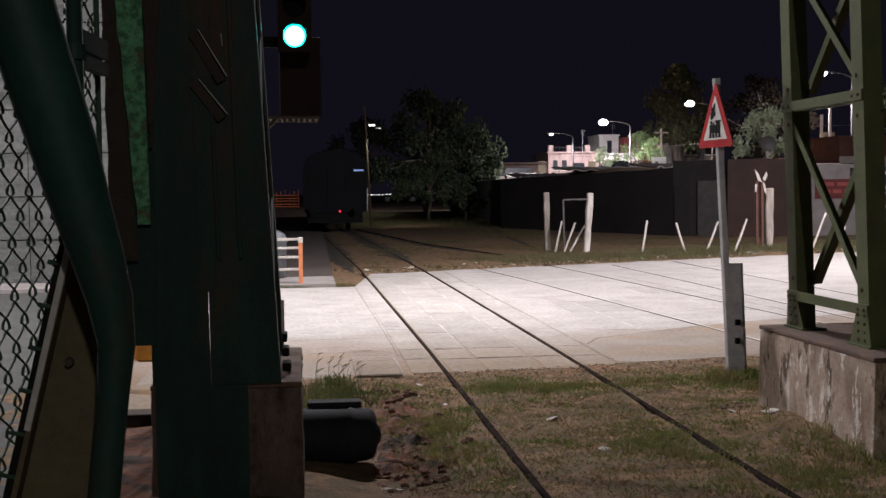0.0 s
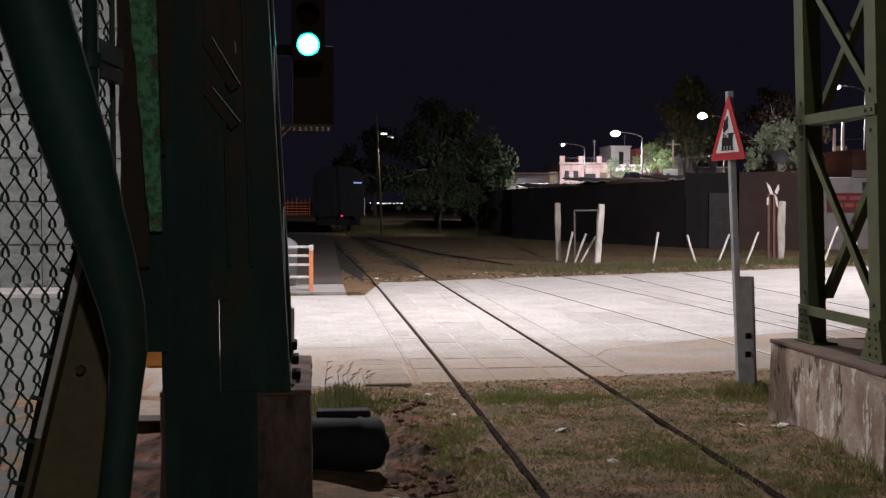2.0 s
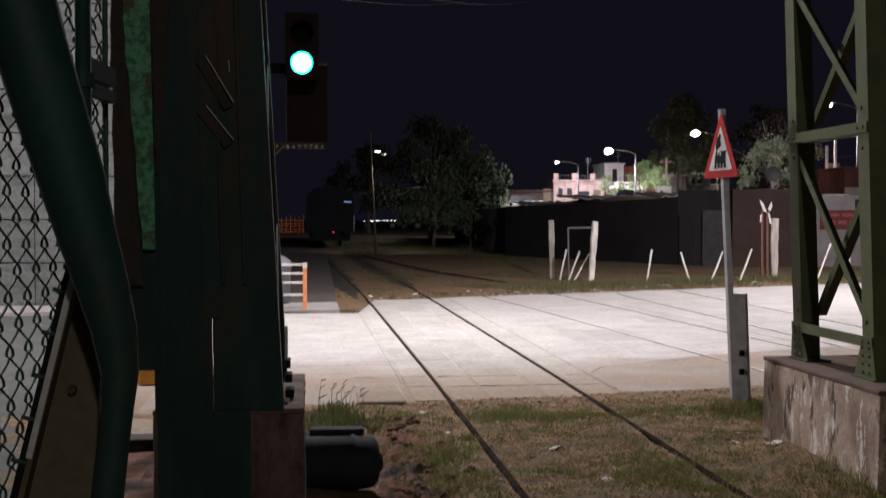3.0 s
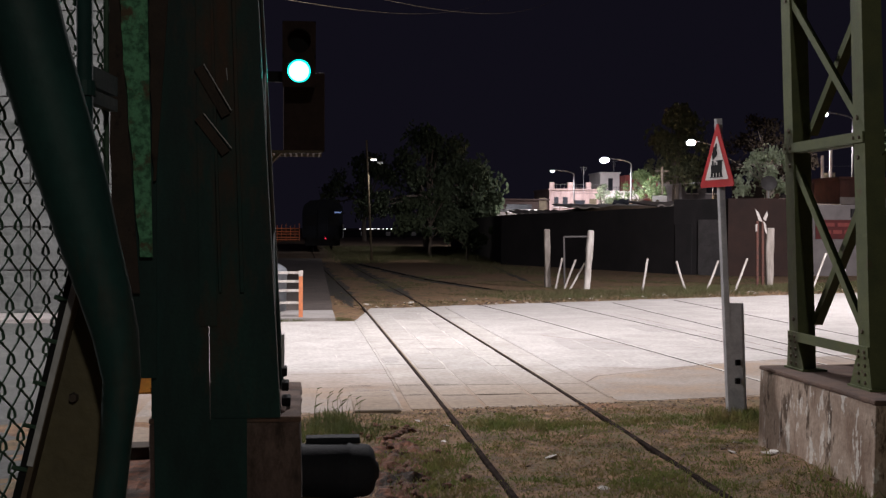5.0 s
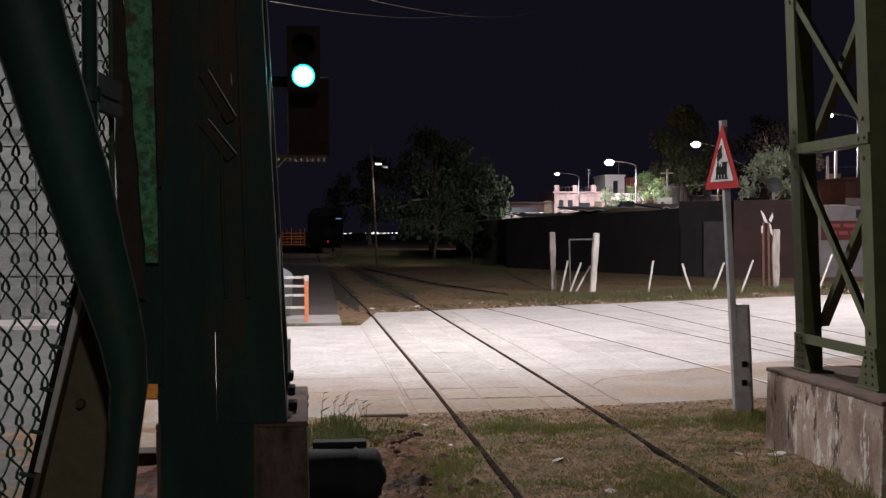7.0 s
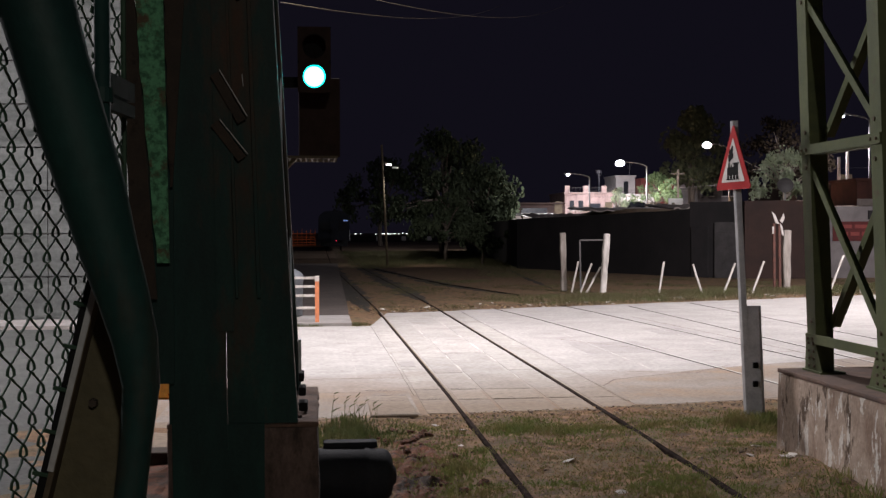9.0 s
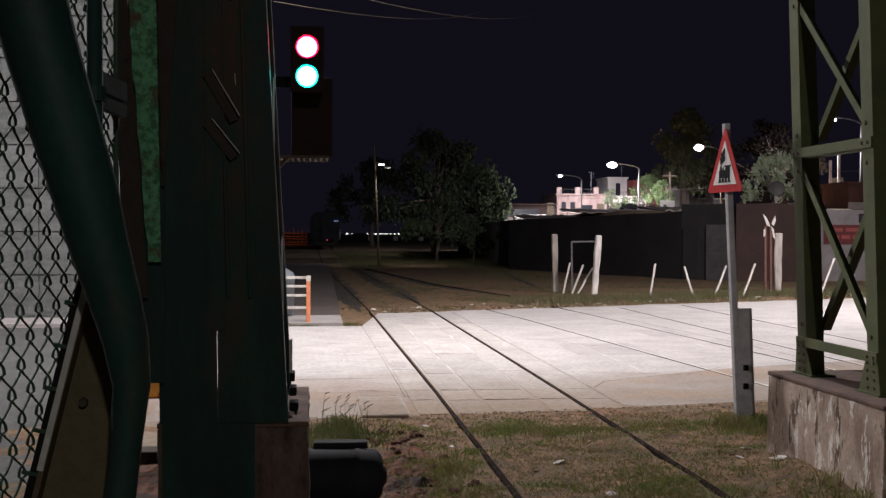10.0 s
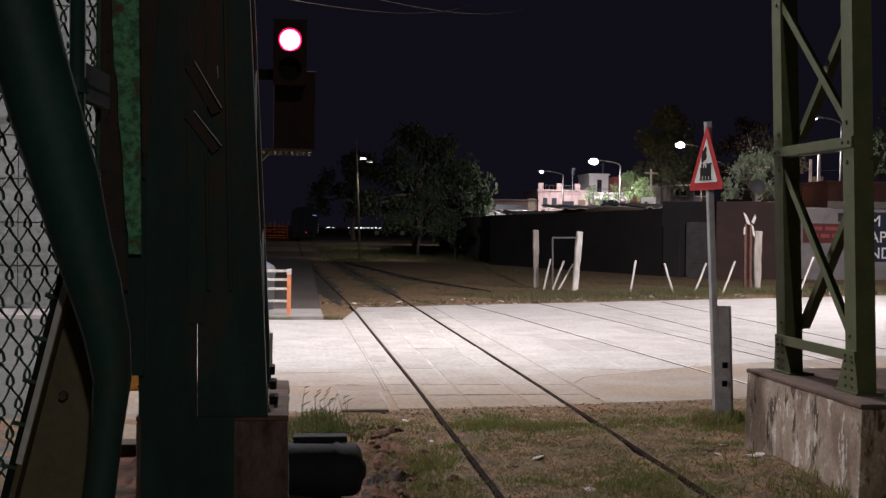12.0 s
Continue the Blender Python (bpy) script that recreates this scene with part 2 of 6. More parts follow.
WEED = mat("green_weeds", (0.075, 0.105, 0.032), (0.125, 0.125, 0.05), 0.85, 2.6, 20, 0.0, through_light=0.45)
GRASS = mat("grass_blades", (0.125, 0.165, 0.042), (0.19, 0.15, 0.065), 0.85, 2.6, 20, 0.0, through_light=0.5)
TRAIN_PAINT = mat("train_dark_paint", (0.0095, 0.0105, 0.015), (0.006, 0.007, 0.010), 0.75, 1.0, 20, 0.1, shine=0.15)
LITTER = mat("pale_litter", (0.6, 0.58, 0.55), (0.4, 0.36, 0.33), 0.8, 20, 60, 0.3, vary=0.3)
STONE = mat("loose_stone", (0.20, 0.15, 0.12), (0.10, 0.075, 0.06), 0.95, 12, 60, 0.6, vary=0.3)
POLE = mat("dull_pole_steel", (0.10, 0.09, 0.09), (0.06, 0.055, 0.055), 0.6, 4, 30, 0.1)
PALE_STRIP = mat("pale_worn_strip", (0.66, 0.63, 0.60), (0.42, 0.39, 0.36), 0.8, 3, 40, 0.2)
SIGN_RED = mat("faded_sign_red", (0.11, 0.018, 0.018), (0.07, 0.014, 0.014), 0.85, 3, 30, 0.2)
LED = glow("led_light", (0.92, 0.93, 1.0), 60)
DIM_LED = glow("dim_led_light", (1.0, 0.95, 0.95), 3)
# face of an added vane, coloured as an unlit lens
DULL_LENS = mat("vane_as_unlit_lens", (0.024, 0.02, 0.018), (0.012, 0.011, 0.010), 0.6, 9, 40, 0.1, shine=0.05)
DRUM = mat("faded_black_plastic", (0.020, 0.022, 0.029), (0.010, 0.011, 0.015), 0.75, 3, 40, 0.3, shine=0.25)
GREEN_LIGHT = glow("green_signal_light", (0.010, 1.0, 0.80), 100)
RED_LIGHT = glow("red_signal_light", (1.0, 0.010, 0.03), 110)
# dim glow for rings that imitate each signal lamp's coloured halo
GREEN_HALO = glow("green_lens_halo", (0.0, 0.62, 0.56), 1.6)
RED_HALO = glow("red_lens_halo", (1.0, 0.004, 0.05), 1.6)
APRON = mat("dusty_concrete_apron", (0.30, 0.262, 0.232), (0.225, 0.18, 0.148), 0.92, 0.9, 24, 0.5, spots=(0.30, 0.205, 0.135), spot_scale=0.7, spot_edge=(0.48, 0.68), grain=0.45)
RUT = mat("dark_oily_ballast", (0.036, 0.028, 0.020), (0.017, 0.014, 0.010), 0.95, 3, 30, 0.8, grain=0.6)
YARD_GRASS = mat("rough_yard_grass", (0.125, 0.135, 0.058), (0.115, 0.092, 0.048), 0.9, 0.9, 20, 0.0, through_light=0.4)


# ---- builders ----
def whole(ob):
    m = ob.matrix_basis.copy()
    while ob.parent:
        ob = ob.parent
        m = ob.matrix_basis @ m
    return m


def thing(name, place, label, category, group="", kind="", turn=0):
    ob = new(name)
    ob.matrix_basis = pose(*place, 0, 0, turn)
    return tagged(ob, label, category, group, kind)


def part(name, bm, material, parent=None, label="", smooth=False):
    mesh = bpy.data.meshes.new(name)
    bmesh.ops.recalc_face_normals(bm, faces=bm.faces)
    bm.to_mesh(mesh)
    bm.free()
    if parent:
        mesh.transform(whole(parent).inverted())
    mesh.materials.append(material)
    if smooth:
        mesh.polygons.foreach_set("use_smooth", [True] * len(mesh.polygons))
    ob = new(name, mesh)
    ob.parent = parent
    if label:
        ob["label"] = label
    return ob


def box(bm, lo, hi, bevel=0.0, m=None):
    size = [b - a for a, b in zip(lo, hi)]
    mid = [(a + b) / 2 for a, b in zip(lo, hi)]
    mat4 = Matrix.Translation(mid) @ Matrix.Diagonal((*size, 1))
    made = bmesh.ops.create_cube(bm, size=1, matrix=(m @ mat4) if m else mat4)["verts"]
    if bevel:
        edges = list({e for v in made for e in v.link_edges})
        bmesh.ops.bevel(bm, geom=edges, offset=bevel, segments=2, affect="EDGES", profile=0.6)
    return bm


def tube(bm, a, b, r, r2=None, n=10):
    a, b = Vector(a), Vector(b)
    d = b - a
    m = Matrix.Translation((a + b) / 2) @ d.to_track_quat("Z", "Y").to_matrix().to_4x4()
    bmesh.ops.create_cone(bm, cap_ends=True, segments=n, radius1=r, radius2=r if r2 is None else r2, depth=d.length, matrix=m)
    return bm


def beam(bm, a, b, w, h, up=(0, 0, 1)):
    """A bar of section w by h from a to b; h lies along up."""
    a, b = Vector(a), Vector(b)
    d = (b - a).normalized()
    s = d.cross(Vector(up)).normalized()
    u = s.cross(d)
    vs = [[bm.verts.new(p + s * i * w / 2 + u * j * h / 2) for i, j in ((-1, -1), (1, -1), (1, 1), (-1, 1))] for p in (a, b)]
    bm.faces.new(vs[0][::-1]), bm.faces.new(vs[1])
    for k in range(4):
        bm.faces.new((vs[0][k], vs[0][(k + 1) % 4], vs[1][(k + 1) % 4], vs[1][k]))
    return bm


def B():
    return bmesh.new()


def smooth(v, a, b):
    t = min(1, max(0, (v - a) / (b - a)))
    return t * t * (3 - 2 * t)


# ---- ground, road and tracks ----
def ground_height(x, y):
    away = ((x - 9.6) * 15 + (y - 58) * 8.2) / 17.1
    h = 3.0 * smooth(away, 1, 8) * smooth(y, 47, 54) * smooth(x - 0.13 * y - 3.0, 0, 4)
    near = smooth(y, 3, 5) * (1 - smooth(y, 11.2, 12.2)) + smooth(y, 29, 32) * (1 - smooth(y, 60, 80)) * 0.6
    on_road = smooth(y, road_near(x) + 0.0, road_near(x) + 0.35) * (1 - smooth(y, road_far(x), road_far(x) + 0.8))
    n = noise.fractal(Vector((x * 1.1, y * 1.1, 0)), 0.8, 2.1, 5) * 0.030 * near * (1 - on_road)
    bank = 0.11 * math.exp(-((x - 3.7) / 0.45) ** 2 - ((y - 8.6) / 0.7) ** 2)
    pit = -0.12 * math.exp(-((x - 0.55) / 0.45) ** 2 - ((y - 8.2) / 1.0) ** 2)
    return h + n + bank + pit - 0.035 * on_road + 0.004


def road_near(x):
    return 11.75 + 0.16 * x


def road_far(x):
    return 23.3 if x < 1.0 else 26.3 + 0.40 * x


def build_ground():
    xs = [-400, -150, -60, -30, -15, -8, -5] + [-3 + 0.14 * i for i in range(72)] + [7.5 + 0.8 * i for i in range(40)] + [42, 50, 70, 100, 180, 400]
    ys = [-100, -30, -5, 2, 4] + [5.5 + 0.14 * i for i in range(52)] + [13.5, 16, 19, 22] + [23 + 0.5 * i for i in range(40)] + [45, 47, 49, 51, 53, 55, 58, 62, 66, 70, 75, 80, 90, 100, 120, 150, 200, 300, 600, 1200]
    verts = [(x, y, ground_height(x, y)) for y in ys for x in xs]
    nx = len(xs)
    faces = [(j * nx + i, j * nx + i + 1, (j + 1) * nx + i + 1, (j + 1) * nx + i) for j in range(len(ys) - 1) for i in range(nx - 1)]
    mesh = bpy.data.meshes.new("ground")
    mesh.from_pydata(verts, [], faces)
    mesh.materials.append(SOIL)
    mesh.polygons.foreach_set("use_smooth", [True] * len(mesh.polygons))
    tagged(new("ground", mesh), "bare soil with patchy dry and green grass", "ground", kind="structure")


def slab_from_outline(name, outline, top, thick, material):
    bm = B()
    f = bm.faces.new([bm.verts.new((x, y, top)) for x, y in outline])
    r = bmesh.ops.extrude_face_region(bm, geom=[f])
    bmesh.ops.translate(bm, verts=[g for g in r["geom"] if isinstance(g, bmesh.types.BMVert)], vec=(0, 0, -thick))
    return part(name, bm, material)


def build_road():
    rnd = random.Random(4)
    near = [(x, road_near(x) + rnd.uniform(-0.06, 0.06)) for x in [-60, -20, -6] + [-2 + 0.35 * i for i in range(30)] + [12, 20, 60]]
    far = [(x, road_far(x) + rnd.uniform(-0.12, 0.12)) for x in [60, 30, 20] + [16 - 0.5 * i for i in range(30)]] + [(0.98, 23.3), (-2, 23.3), (-20, 23.3), (-60, 23.3)]
    return tagged(slab_from_outline("road", near + far, 0.004, 0.15, ASPHALT), "worn pale asphalt street over the level crossing", "road", kind="structure")


def build_tracks():
    # rails of the running line and of two sidings
    lines = (("running line", [[(1.42, -30), (1.42, 13.5), (1.33, 28), (0.65, 60), (0.55, 400)], [(2.86, -30), (2.86, 13.5), (2.76, 28), (2.1, 60), (1.99, 400)]]),
             ("siding", [[(5.45, 13.4), (4.46, 25), (4.1, 28.0)], [(6.97, 15.0), (6.12, 26.8), (5.9, 29.0)]]),
             ("branch", [[(5.6, 33.5), (4.2, 41.0), (2.7, 57.0), (2.2, 70.0)]]),
             ("outer siding", [[(7.62, 13.4), (7.47, 28.5)], [(9.3, 14.0), (9.3, 29.5)]]))
    for what, rails in lines:
        rail_thing = thing("railway_track", (rails[0][1][0], 14, 0), "worn steel rails sunk flush in soil and road", "railway track", "tracks over the crossing", "structure")
        for pts in rails:
            wide = 1.0 if what == "running line" else 0.42
            prof = [(-0.021, -0.10), (-0.021, -0.008), (-0.016, 0.0), (0.016, 0.0), (0.021, -0.008), (0.021, -0.10)]
            dense = []
            for (x0, y0), (x1, y1) in zip(pts, pts[1:]):
                k = max(2, int(min(40, abs(y1 - y0) / 0.6)))
                dense += [(x0 + (x1 - x0) * i / k, y0 + (y1 - y0) * i / k) for i in range(k)]
            dense.append(pts[-1])
            top = 0.020 if what == "running line" else 0.012
            top += 0.03 if what == "branch" else 0.0
            bm = B()
            rows = []
            for x, y in dense:
                lift = 0.006 * (1 - smooth(y, 11.0, 12.2)) if what == "running line" else 0
                girth = (1.12 - 0.2 * smooth(y, 11.4, 12.4)) if what == "running line" else wide
                rows.append([bm.verts.new((x + px * girth, y, top + lift + pz)) for px, pz in prof])
            for a, b in zip(rows, rows[1:]):
                for k in range(5):
                    bm.faces.new((a[k], a[k + 1], b[k + 1], b[k]))
            part("rail", bm, RAIL_STEEL, rail_thing)
            # dark flangeway beside each rail on the road
            bm = B()
            rows = [[bm.verts.new((x + o, y, z)) for o, z in ((0.022 * wide, 0.0085), (0.022 * wide + (0.024 if what == "running line" else 0.045), 0.0085))] for x, y in dense if 12.1 < y < 28]
            for a, b in zip(rows, rows[1:]):
                bm.faces.new((a[0], a[1], b[1], b[0]))
            if what == "branch":
                bm.free()
                continue
            part("flangeway", bm, PALE_STRIP if what != "running line" else CONCRETE, rail_thing, "pale worn strip beside the rail")


def ruts():
    """Dark oily ballast along the rails past the street."""
    for pts, half in (([(1.10, 27.5), (0.85, 46.0), (0.6, 62.0)], 0.42), ([(2.76, 30.5), (2.4, 46.0), (2.08, 62.0)], 0.42), ([(5.5, 33.9), (4.2, 41.0), (2.75, 57.0), (2.2, 70.0)], 0.36), ([(7.3, 37.2), (7.9, 45.0), (9.0, 57.0)], 0.13)):
        verts, faces = [], []
        for (xa, ya), (xb, yb) in zip(pts, pts[1:]):
            n = int((yb - ya) / 0.35)
            for k in range(n):
                x, y = xa + (xb - xa) * k / n, ya + (yb - ya) * k / n
                for o in (-1, -0.4, 0.4, 1):
                    px = x + o * half * (0.15 + 0.85 * smooth(y, pts[0][1], pts[0][1] + 5)) * (1 + 0.7 * noise.noise(Vector((o * 3, y * 1.3, half))))
                    verts.append((px, y, ground_height(px, y) + (0.010 if abs(o) < 1 else -0.004)))
        for k in range(len(verts) // 4 - 1):
            faces += [(4 * k + i, 4 * k + i + 1, 4 * k + i + 5, 4 * k + i + 4) for i in range(3)]
        mesh = bpy.data.meshes.new("ballast_strip")
        mesh.from_pydata(verts, [], faces)
        mesh.materials.append(RUT)
        tagged(new("ballast_strip", mesh), "dark oily ballast strip along a rail", "ballast", kind="structure")


build_ground()
ruts()
ROAD = build_road()
build_tracks()


def slab_piece(x0, x1, y0, y1, top, parent, skew=0.0):
    bm = B()
    box(bm, (x0, y0, top - 0.12), (x1, y1, top))
    for v in bm.verts:
        v.co.y += skew * (v.co.x - x0)
    bmesh.ops.bevel(bm, geom=[e for e in bm.edges if all(v.co.z > top - 0.01 for v in e.verts)], offset=0.012, segments=1, affect="EDGES")
    return part("slab", bm, CONCRETE, parent)


# ---- right-hand gantry tower on its plinth ----
BOLTS = {}


def bolt(p, axis, parent, r=0.014, material=None):
    """One bolt head; alike heads share their mesh."""
    key = (tuple(axis), r)
    if key not in BOLTS:
        bm = B()
        tube(bm, (0, 0, 0), Vector(axis) * 0.012, r, r * 0.8, n=6)
        BOLTS[key] = bpy.data.meshes.new("bolt")
        bm.to_mesh(BOLTS[key])
        bm.free()
        BOLTS[key].materials.append(material or BROWN_STEEL)
    ob = new("bolt", BOLTS[key])
    ob.parent = parent
    ob.matrix_basis = whole(parent).inverted() @ Matrix.Translation(p)


def lattice_tower(x, y0, y1, depth, base, top, into, label, paint, group):
    """Face toward the track in the plane x, from y0 to y1; the rest lies along into (1 or -1) times x."""
    t = thing("gantry_tower", (x, (y0 + y1) / 2, base), label, "steel tower", group)
    fl, web, th = 0.17, 0.145, 0.014
    for yy, s in ((y0, 1), (y1, -1)):
        for xx, sx in ((x, into), (x + into * depth, -into)):
            bm = B()
            box(bm, (min(xx, xx + sx * th), min(yy, yy + s * fl), base), (max(xx, xx + sx * th), max(yy, yy + s * fl), top))
            wy = min(yy, yy + s * fl)
            box(bm, (min(xx + sx * th, xx + sx * web), wy, base), (max(xx + sx * th, xx + sx * web), wy + th, top))
            leg = part("leg", bm, paint, t)
            bm = B()
            # gusset foot with bolts
            vs = [(yy - s * 0.04, base), (yy + s * 0.30, base), (yy + s * fl, base + 0.26), (yy, base + 0.26)]
            o = -sx * 0.012
            a = [bm.verts.new((xx + o, p, q)) for p, q in vs]
            b = [bm.verts.new((xx + o + sx * 0.01, p, q)) for p, q in vs]
            bm.faces.new(a), bm.faces.new(b[::-1])
            for k in range(4):
                bm.faces.new((a[k], a[(k + 1) % 4], b[(k + 1) % 4], b[k]))
            box(bm, (min(xx - sx * .03, xx + sx * .18), min(yy - s * 0.05, yy + s * .3), base - 0.002), (max(xx - sx * .03, xx + sx * .18), max(yy - s * .05, yy + s * .3), base + 0.016))
            foot = part("foot_plate", bm, paint, t)
            for q in (0.05, 0.11, 0.17, 0.23):
                for k in (0.05, 0.15):
                    bolt((xx + o, yy + s * k, base + q), (-sx, 0, 0), foot)
    levels = [base + 0.268, base + 1.78, base + 3.1, base + 4.4, base + 5.7]
    for side, xx, sx in (("f", x, into), ("b", x + into * depth, -into)):
        for i, z in enumerate(levels):
            bm = B()
            box(bm, (min(xx - sx * 0.016, xx - sx * 0.003), y0, z - 0.038), (max(xx - sx * 0.016, xx - sx * 0.003), y1, z + 0.038))
            box(bm, (min(xx + sx * 0.02, xx + sx * 0.10), y0 + 0.12, z - 0.045), (max(xx + sx * 0.02, xx + sx * 0.10), y1 - 0.12, z - 0.033))
            part("strut", bm, paint, t)
        for z0, z1 in zip(levels, levels[1:]):
            for k, (ya, yb) in enumerate(((y0 + 0.1, y1 - 0.1), (y1 - 0.16, y0 + 0.012))):
                bm = B()
                xo = xx + sx * (0.022 + 0.11 * k)
                beam(bm, (xo, ya, z0 + 0.10), (xo, yb, z1 - 0.10), 0.065, 0.012, up=(1, 0, 0))
                beam(bm, (xo + sx * 0.036, ya + (0.03 if ya < yb else -0.03), z0 + 0.10), (xo + sx * 0.036, yb + (0.03 if ya < yb else -0.03), z1 - 0.10), 0.012, 0.06, up=(1, 0, 0))
                part("brace", bm, paint, t)
        for z in levels:
            for yy, s in ((y0, 1), (y1, -1)):
                for k in (0.05, 0.14):
                    bolt((xx - sx * 0.016, yy + s * k, z), (-sx, 0, 0), t)
                bolt((xx - sx * 0.001, yy + s * 0.10, z + 0.14), (-sx, 0, 0), t, 0.018)
                bolt((xx - sx * 0.001, yy + s * 0.10, z - 0.14), (-sx, 0, 0), t, 0.018)
    for yy in (y0, y1):
        for z0, z1 in zip(levels[2:], levels[3:]):
            bm = B()
            xa, xb = sorted((x + into * 0.06, x + into * (depth - 0.06)))
            beam(bm, (xa, yy, z0 + 0.1), (xb, yy, z1 - 0.1), 0.012, 0.06, up=(0, 0, 1))
            part("brace", bm, paint, t)
    # the whole tower leans towards the line
    lean = -0.036
    shear = Matrix.Identity(4)
    shear[0][2], shear[0][3] = lean, lean * (base - 2.1)
    for ob in t.children_recursive:
        if ob.name.startswith("bolt"):
            ob.location.x += lean * (ob.location.z + base - 2.1)
        else:
            ob.data.transform(shear)
    return t


def plinth(x0, x1, y0, y1, h, label, group, material):
    t = thing("concrete_plinth", ((x0 + x1) / 2, (y0 + y1) / 2, 0), label, "plinth", group)
    bm = B()
    box(bm, (x0, y0, -0.25), (x1, y1, h - 0.035), 0.012)
    bmesh.ops.subdivide_edges(bm, edges=list(bm.edges), cuts=7, use_grid_fill=True)
    for v in bm.verts:
        n = noise.noise(v.co * 4.0) * 0.012
        v.co.x += n + (0.02 if v.co.x > (x0 + x1) / 2 else -0.02) * (h - v.co.z)
        v.co.y += n
    part("body", bm, material, t, smooth=False)
    bm = B()
    box(bm, (x0 - 0.008, y0 - 0.008, h - 0.035), (x1 + 0.008, y1 + 0.008, h), 0.012)
    bmesh.ops.subdivide_edges(bm, edges=list(bm.edges), cuts=7, use_grid_fill=True)
    for v in bm.verts:
        v.co += Vector((noise.noise(v.co * 7), noise.noise(v.co * 6 + Vector((3, 0, 0))), 0.3 * noise.noise(v.co * 9))) * 0.012
    part("cap", bm, BLOCK_DARK, t, "dark worn cap edge")
    return t


plinth(3.77, 5.6, 7.55, 9.58, 0.70, "rain-stained peeling concrete plinth under the green tower", "tower plinths", BLOCK)
lattice_tower(3.90, 7.99, 9.39, 1.4, 0.70, 7.4, 1, "olive green riveted lattice gantry tower", GREEN, "gantry towers")


# ---- warning sign on its post ----
def warning_sign():
    t = thing("railway_warning_sign", (4.17, 11.3, 0), "red and white triangular railway warning sign on a leaning galvanised post", "road sign")
    # angle-section post, leaning a little towards the line
    foot, head = Vector((4.135, 11.32, -0.1)), Vector((3.985, 11.32, 2.9))
    bm = B()
    beam(bm, foot, head, 0.008, 0.055, up=(-0.16, 0.98, 0))
    off = Vector((0.83, -0.56, 0)) * 0.026 + Vector((0.0, -0.026, 0))
    beam(bm, foot + off, head + off, 0.008, 0.052, up=(0.83, -0.56, 0))
    part("post", bm, GALV, t)
    # stub of angle at the foot
    bm = B()
    low, high = Vector((4.212, 11.24, -0.1)), Vector((4.160, 11.24, 1.11))
    beam(bm, low, high, 0.010, 0.125, up=(0.83, -0.56, 0))
    beam(bm, low + Vector((0.055, 0.0, 0)), high + Vector((0.055, 0.0, 0)), 0.06, 0.010, up=(0.56, 0.83, 0))
    stub = part("foot_channel", bm, GALV, t)
    for z in (0.355, 0.535):
        bm = B()
        box(bm, (4.160, 11.19, z - 0.028), (4.206, 11.222, z + 0.028), 0.003)
        part("bolt_plate", bm, BLACK_PAINT, stub, "black bolt plate")
    for z in (0.62, 0.83, 1.05):
        bolt((4.22, 11.222, z), (0, -1, 0), stub, 0.008, LITTER)
    # triangular plate facing the traffic from the west
    m = Matrix.Translation((3.985, 11.28, 2.235)) @ Matrix.Rotation(radians(-81), 4, "Z")

    def tri(w, h, zoff, y, th, r=0.0):
        bm = B()
        pts = []
        for cx, cz in ((-w / 2, zoff), (w / 2, zoff), (0, zoff + h)):
            pts.append(Vector((cx, 0, cz)))
        ring = []
        mid = (pts[0] + pts[1] + pts[2]) / 3
        for p in pts:
            a, b = [q for q in pts if q != p]
            for q in ((a, b) if (p - mid).cross(a - mid).y < 0 else (b, a)):
                ring.append(p + (q - p).normalized() * r)
        order = sorted(ring, key=lambda p: math.atan2(p.z - mid.z, p.x - mid.x))
        fr = [bm.verts.new(m @ Vector((p.x, y, p.z))) for p in order]
        bk = [bm.verts.new(m @ Vector((p.x, y + th, p.z))) for p in order]
        bm.faces.new(fr), bm.faces.new(bk[::-1])
        for k in range(len(fr)):
            bm.faces.new((fr[k], fr[(k + 1) % len(fr)], bk[(k + 1) % len(fr)], bk[k]))
        return bm
    plate = part("plate", tri(0.70, 0.64, 0.0, 0.0, 0.006, 0.03), RED_PAINT, t, "red-bordered triangle")
    part("white_field", tri(0.46, 0.43, 0.072, -0.004, 0.003, 0.01), WHITE_PAINT, plate)
    # locomotive pictogram with its smoke
    bm = B()

    def flat(x0, z0, x1, z1):
        box(bm, (x0, -0.008, z0), (x1, -0.005, z1), m=m)
    flat(-0.105, 0.135, 0.105, 0.215)
    flat(0.02, 0.215, 0.105, 0.245)
    flat(0.0, 0.245, 0.125, 0.258)
    flat(-0.085, 0.215, -0.055, 0.258)
    flat(-0.035, 0.215, -0.012, 0.240)
    flat(-0.125, 0.093, 0.125, 0.102)
    for k in range(4):
        tube(bm, m @ Vector((-0.09 + 0.06 * k, -0.008, 0.118)), m @ Vector((-0.09 + 0.06 * k, -0.005, 0.118)), 0.021, n=14)
    for cx, cz, r in ((-0.065, 0.285, 0.02), (-0.05, 0.315, 0.036), (-0.02, 0.325, 0.034), (-0.035, 0.355, 0.036), (-0.015, 0.385, 0.024), (-0.005, 0.41, 0.014)):
        tube(bm, m @ Vector((cx, -0.008, cz)), m @ Vector((cx, -0.0052, cz)), r, n=14)
    part("locomotive_symbol", bm, BLACK_PAINT, plate)


warning_sign()


# ---- left-hand tower, its plinth and the fence beside the camera ----
plinth(-0.90, -0.02, 7.25, 8.85, 0.70, "stained concrete plinth under the plated tower, shade in its colour", "tower plinths", BLOCK_SHADED)


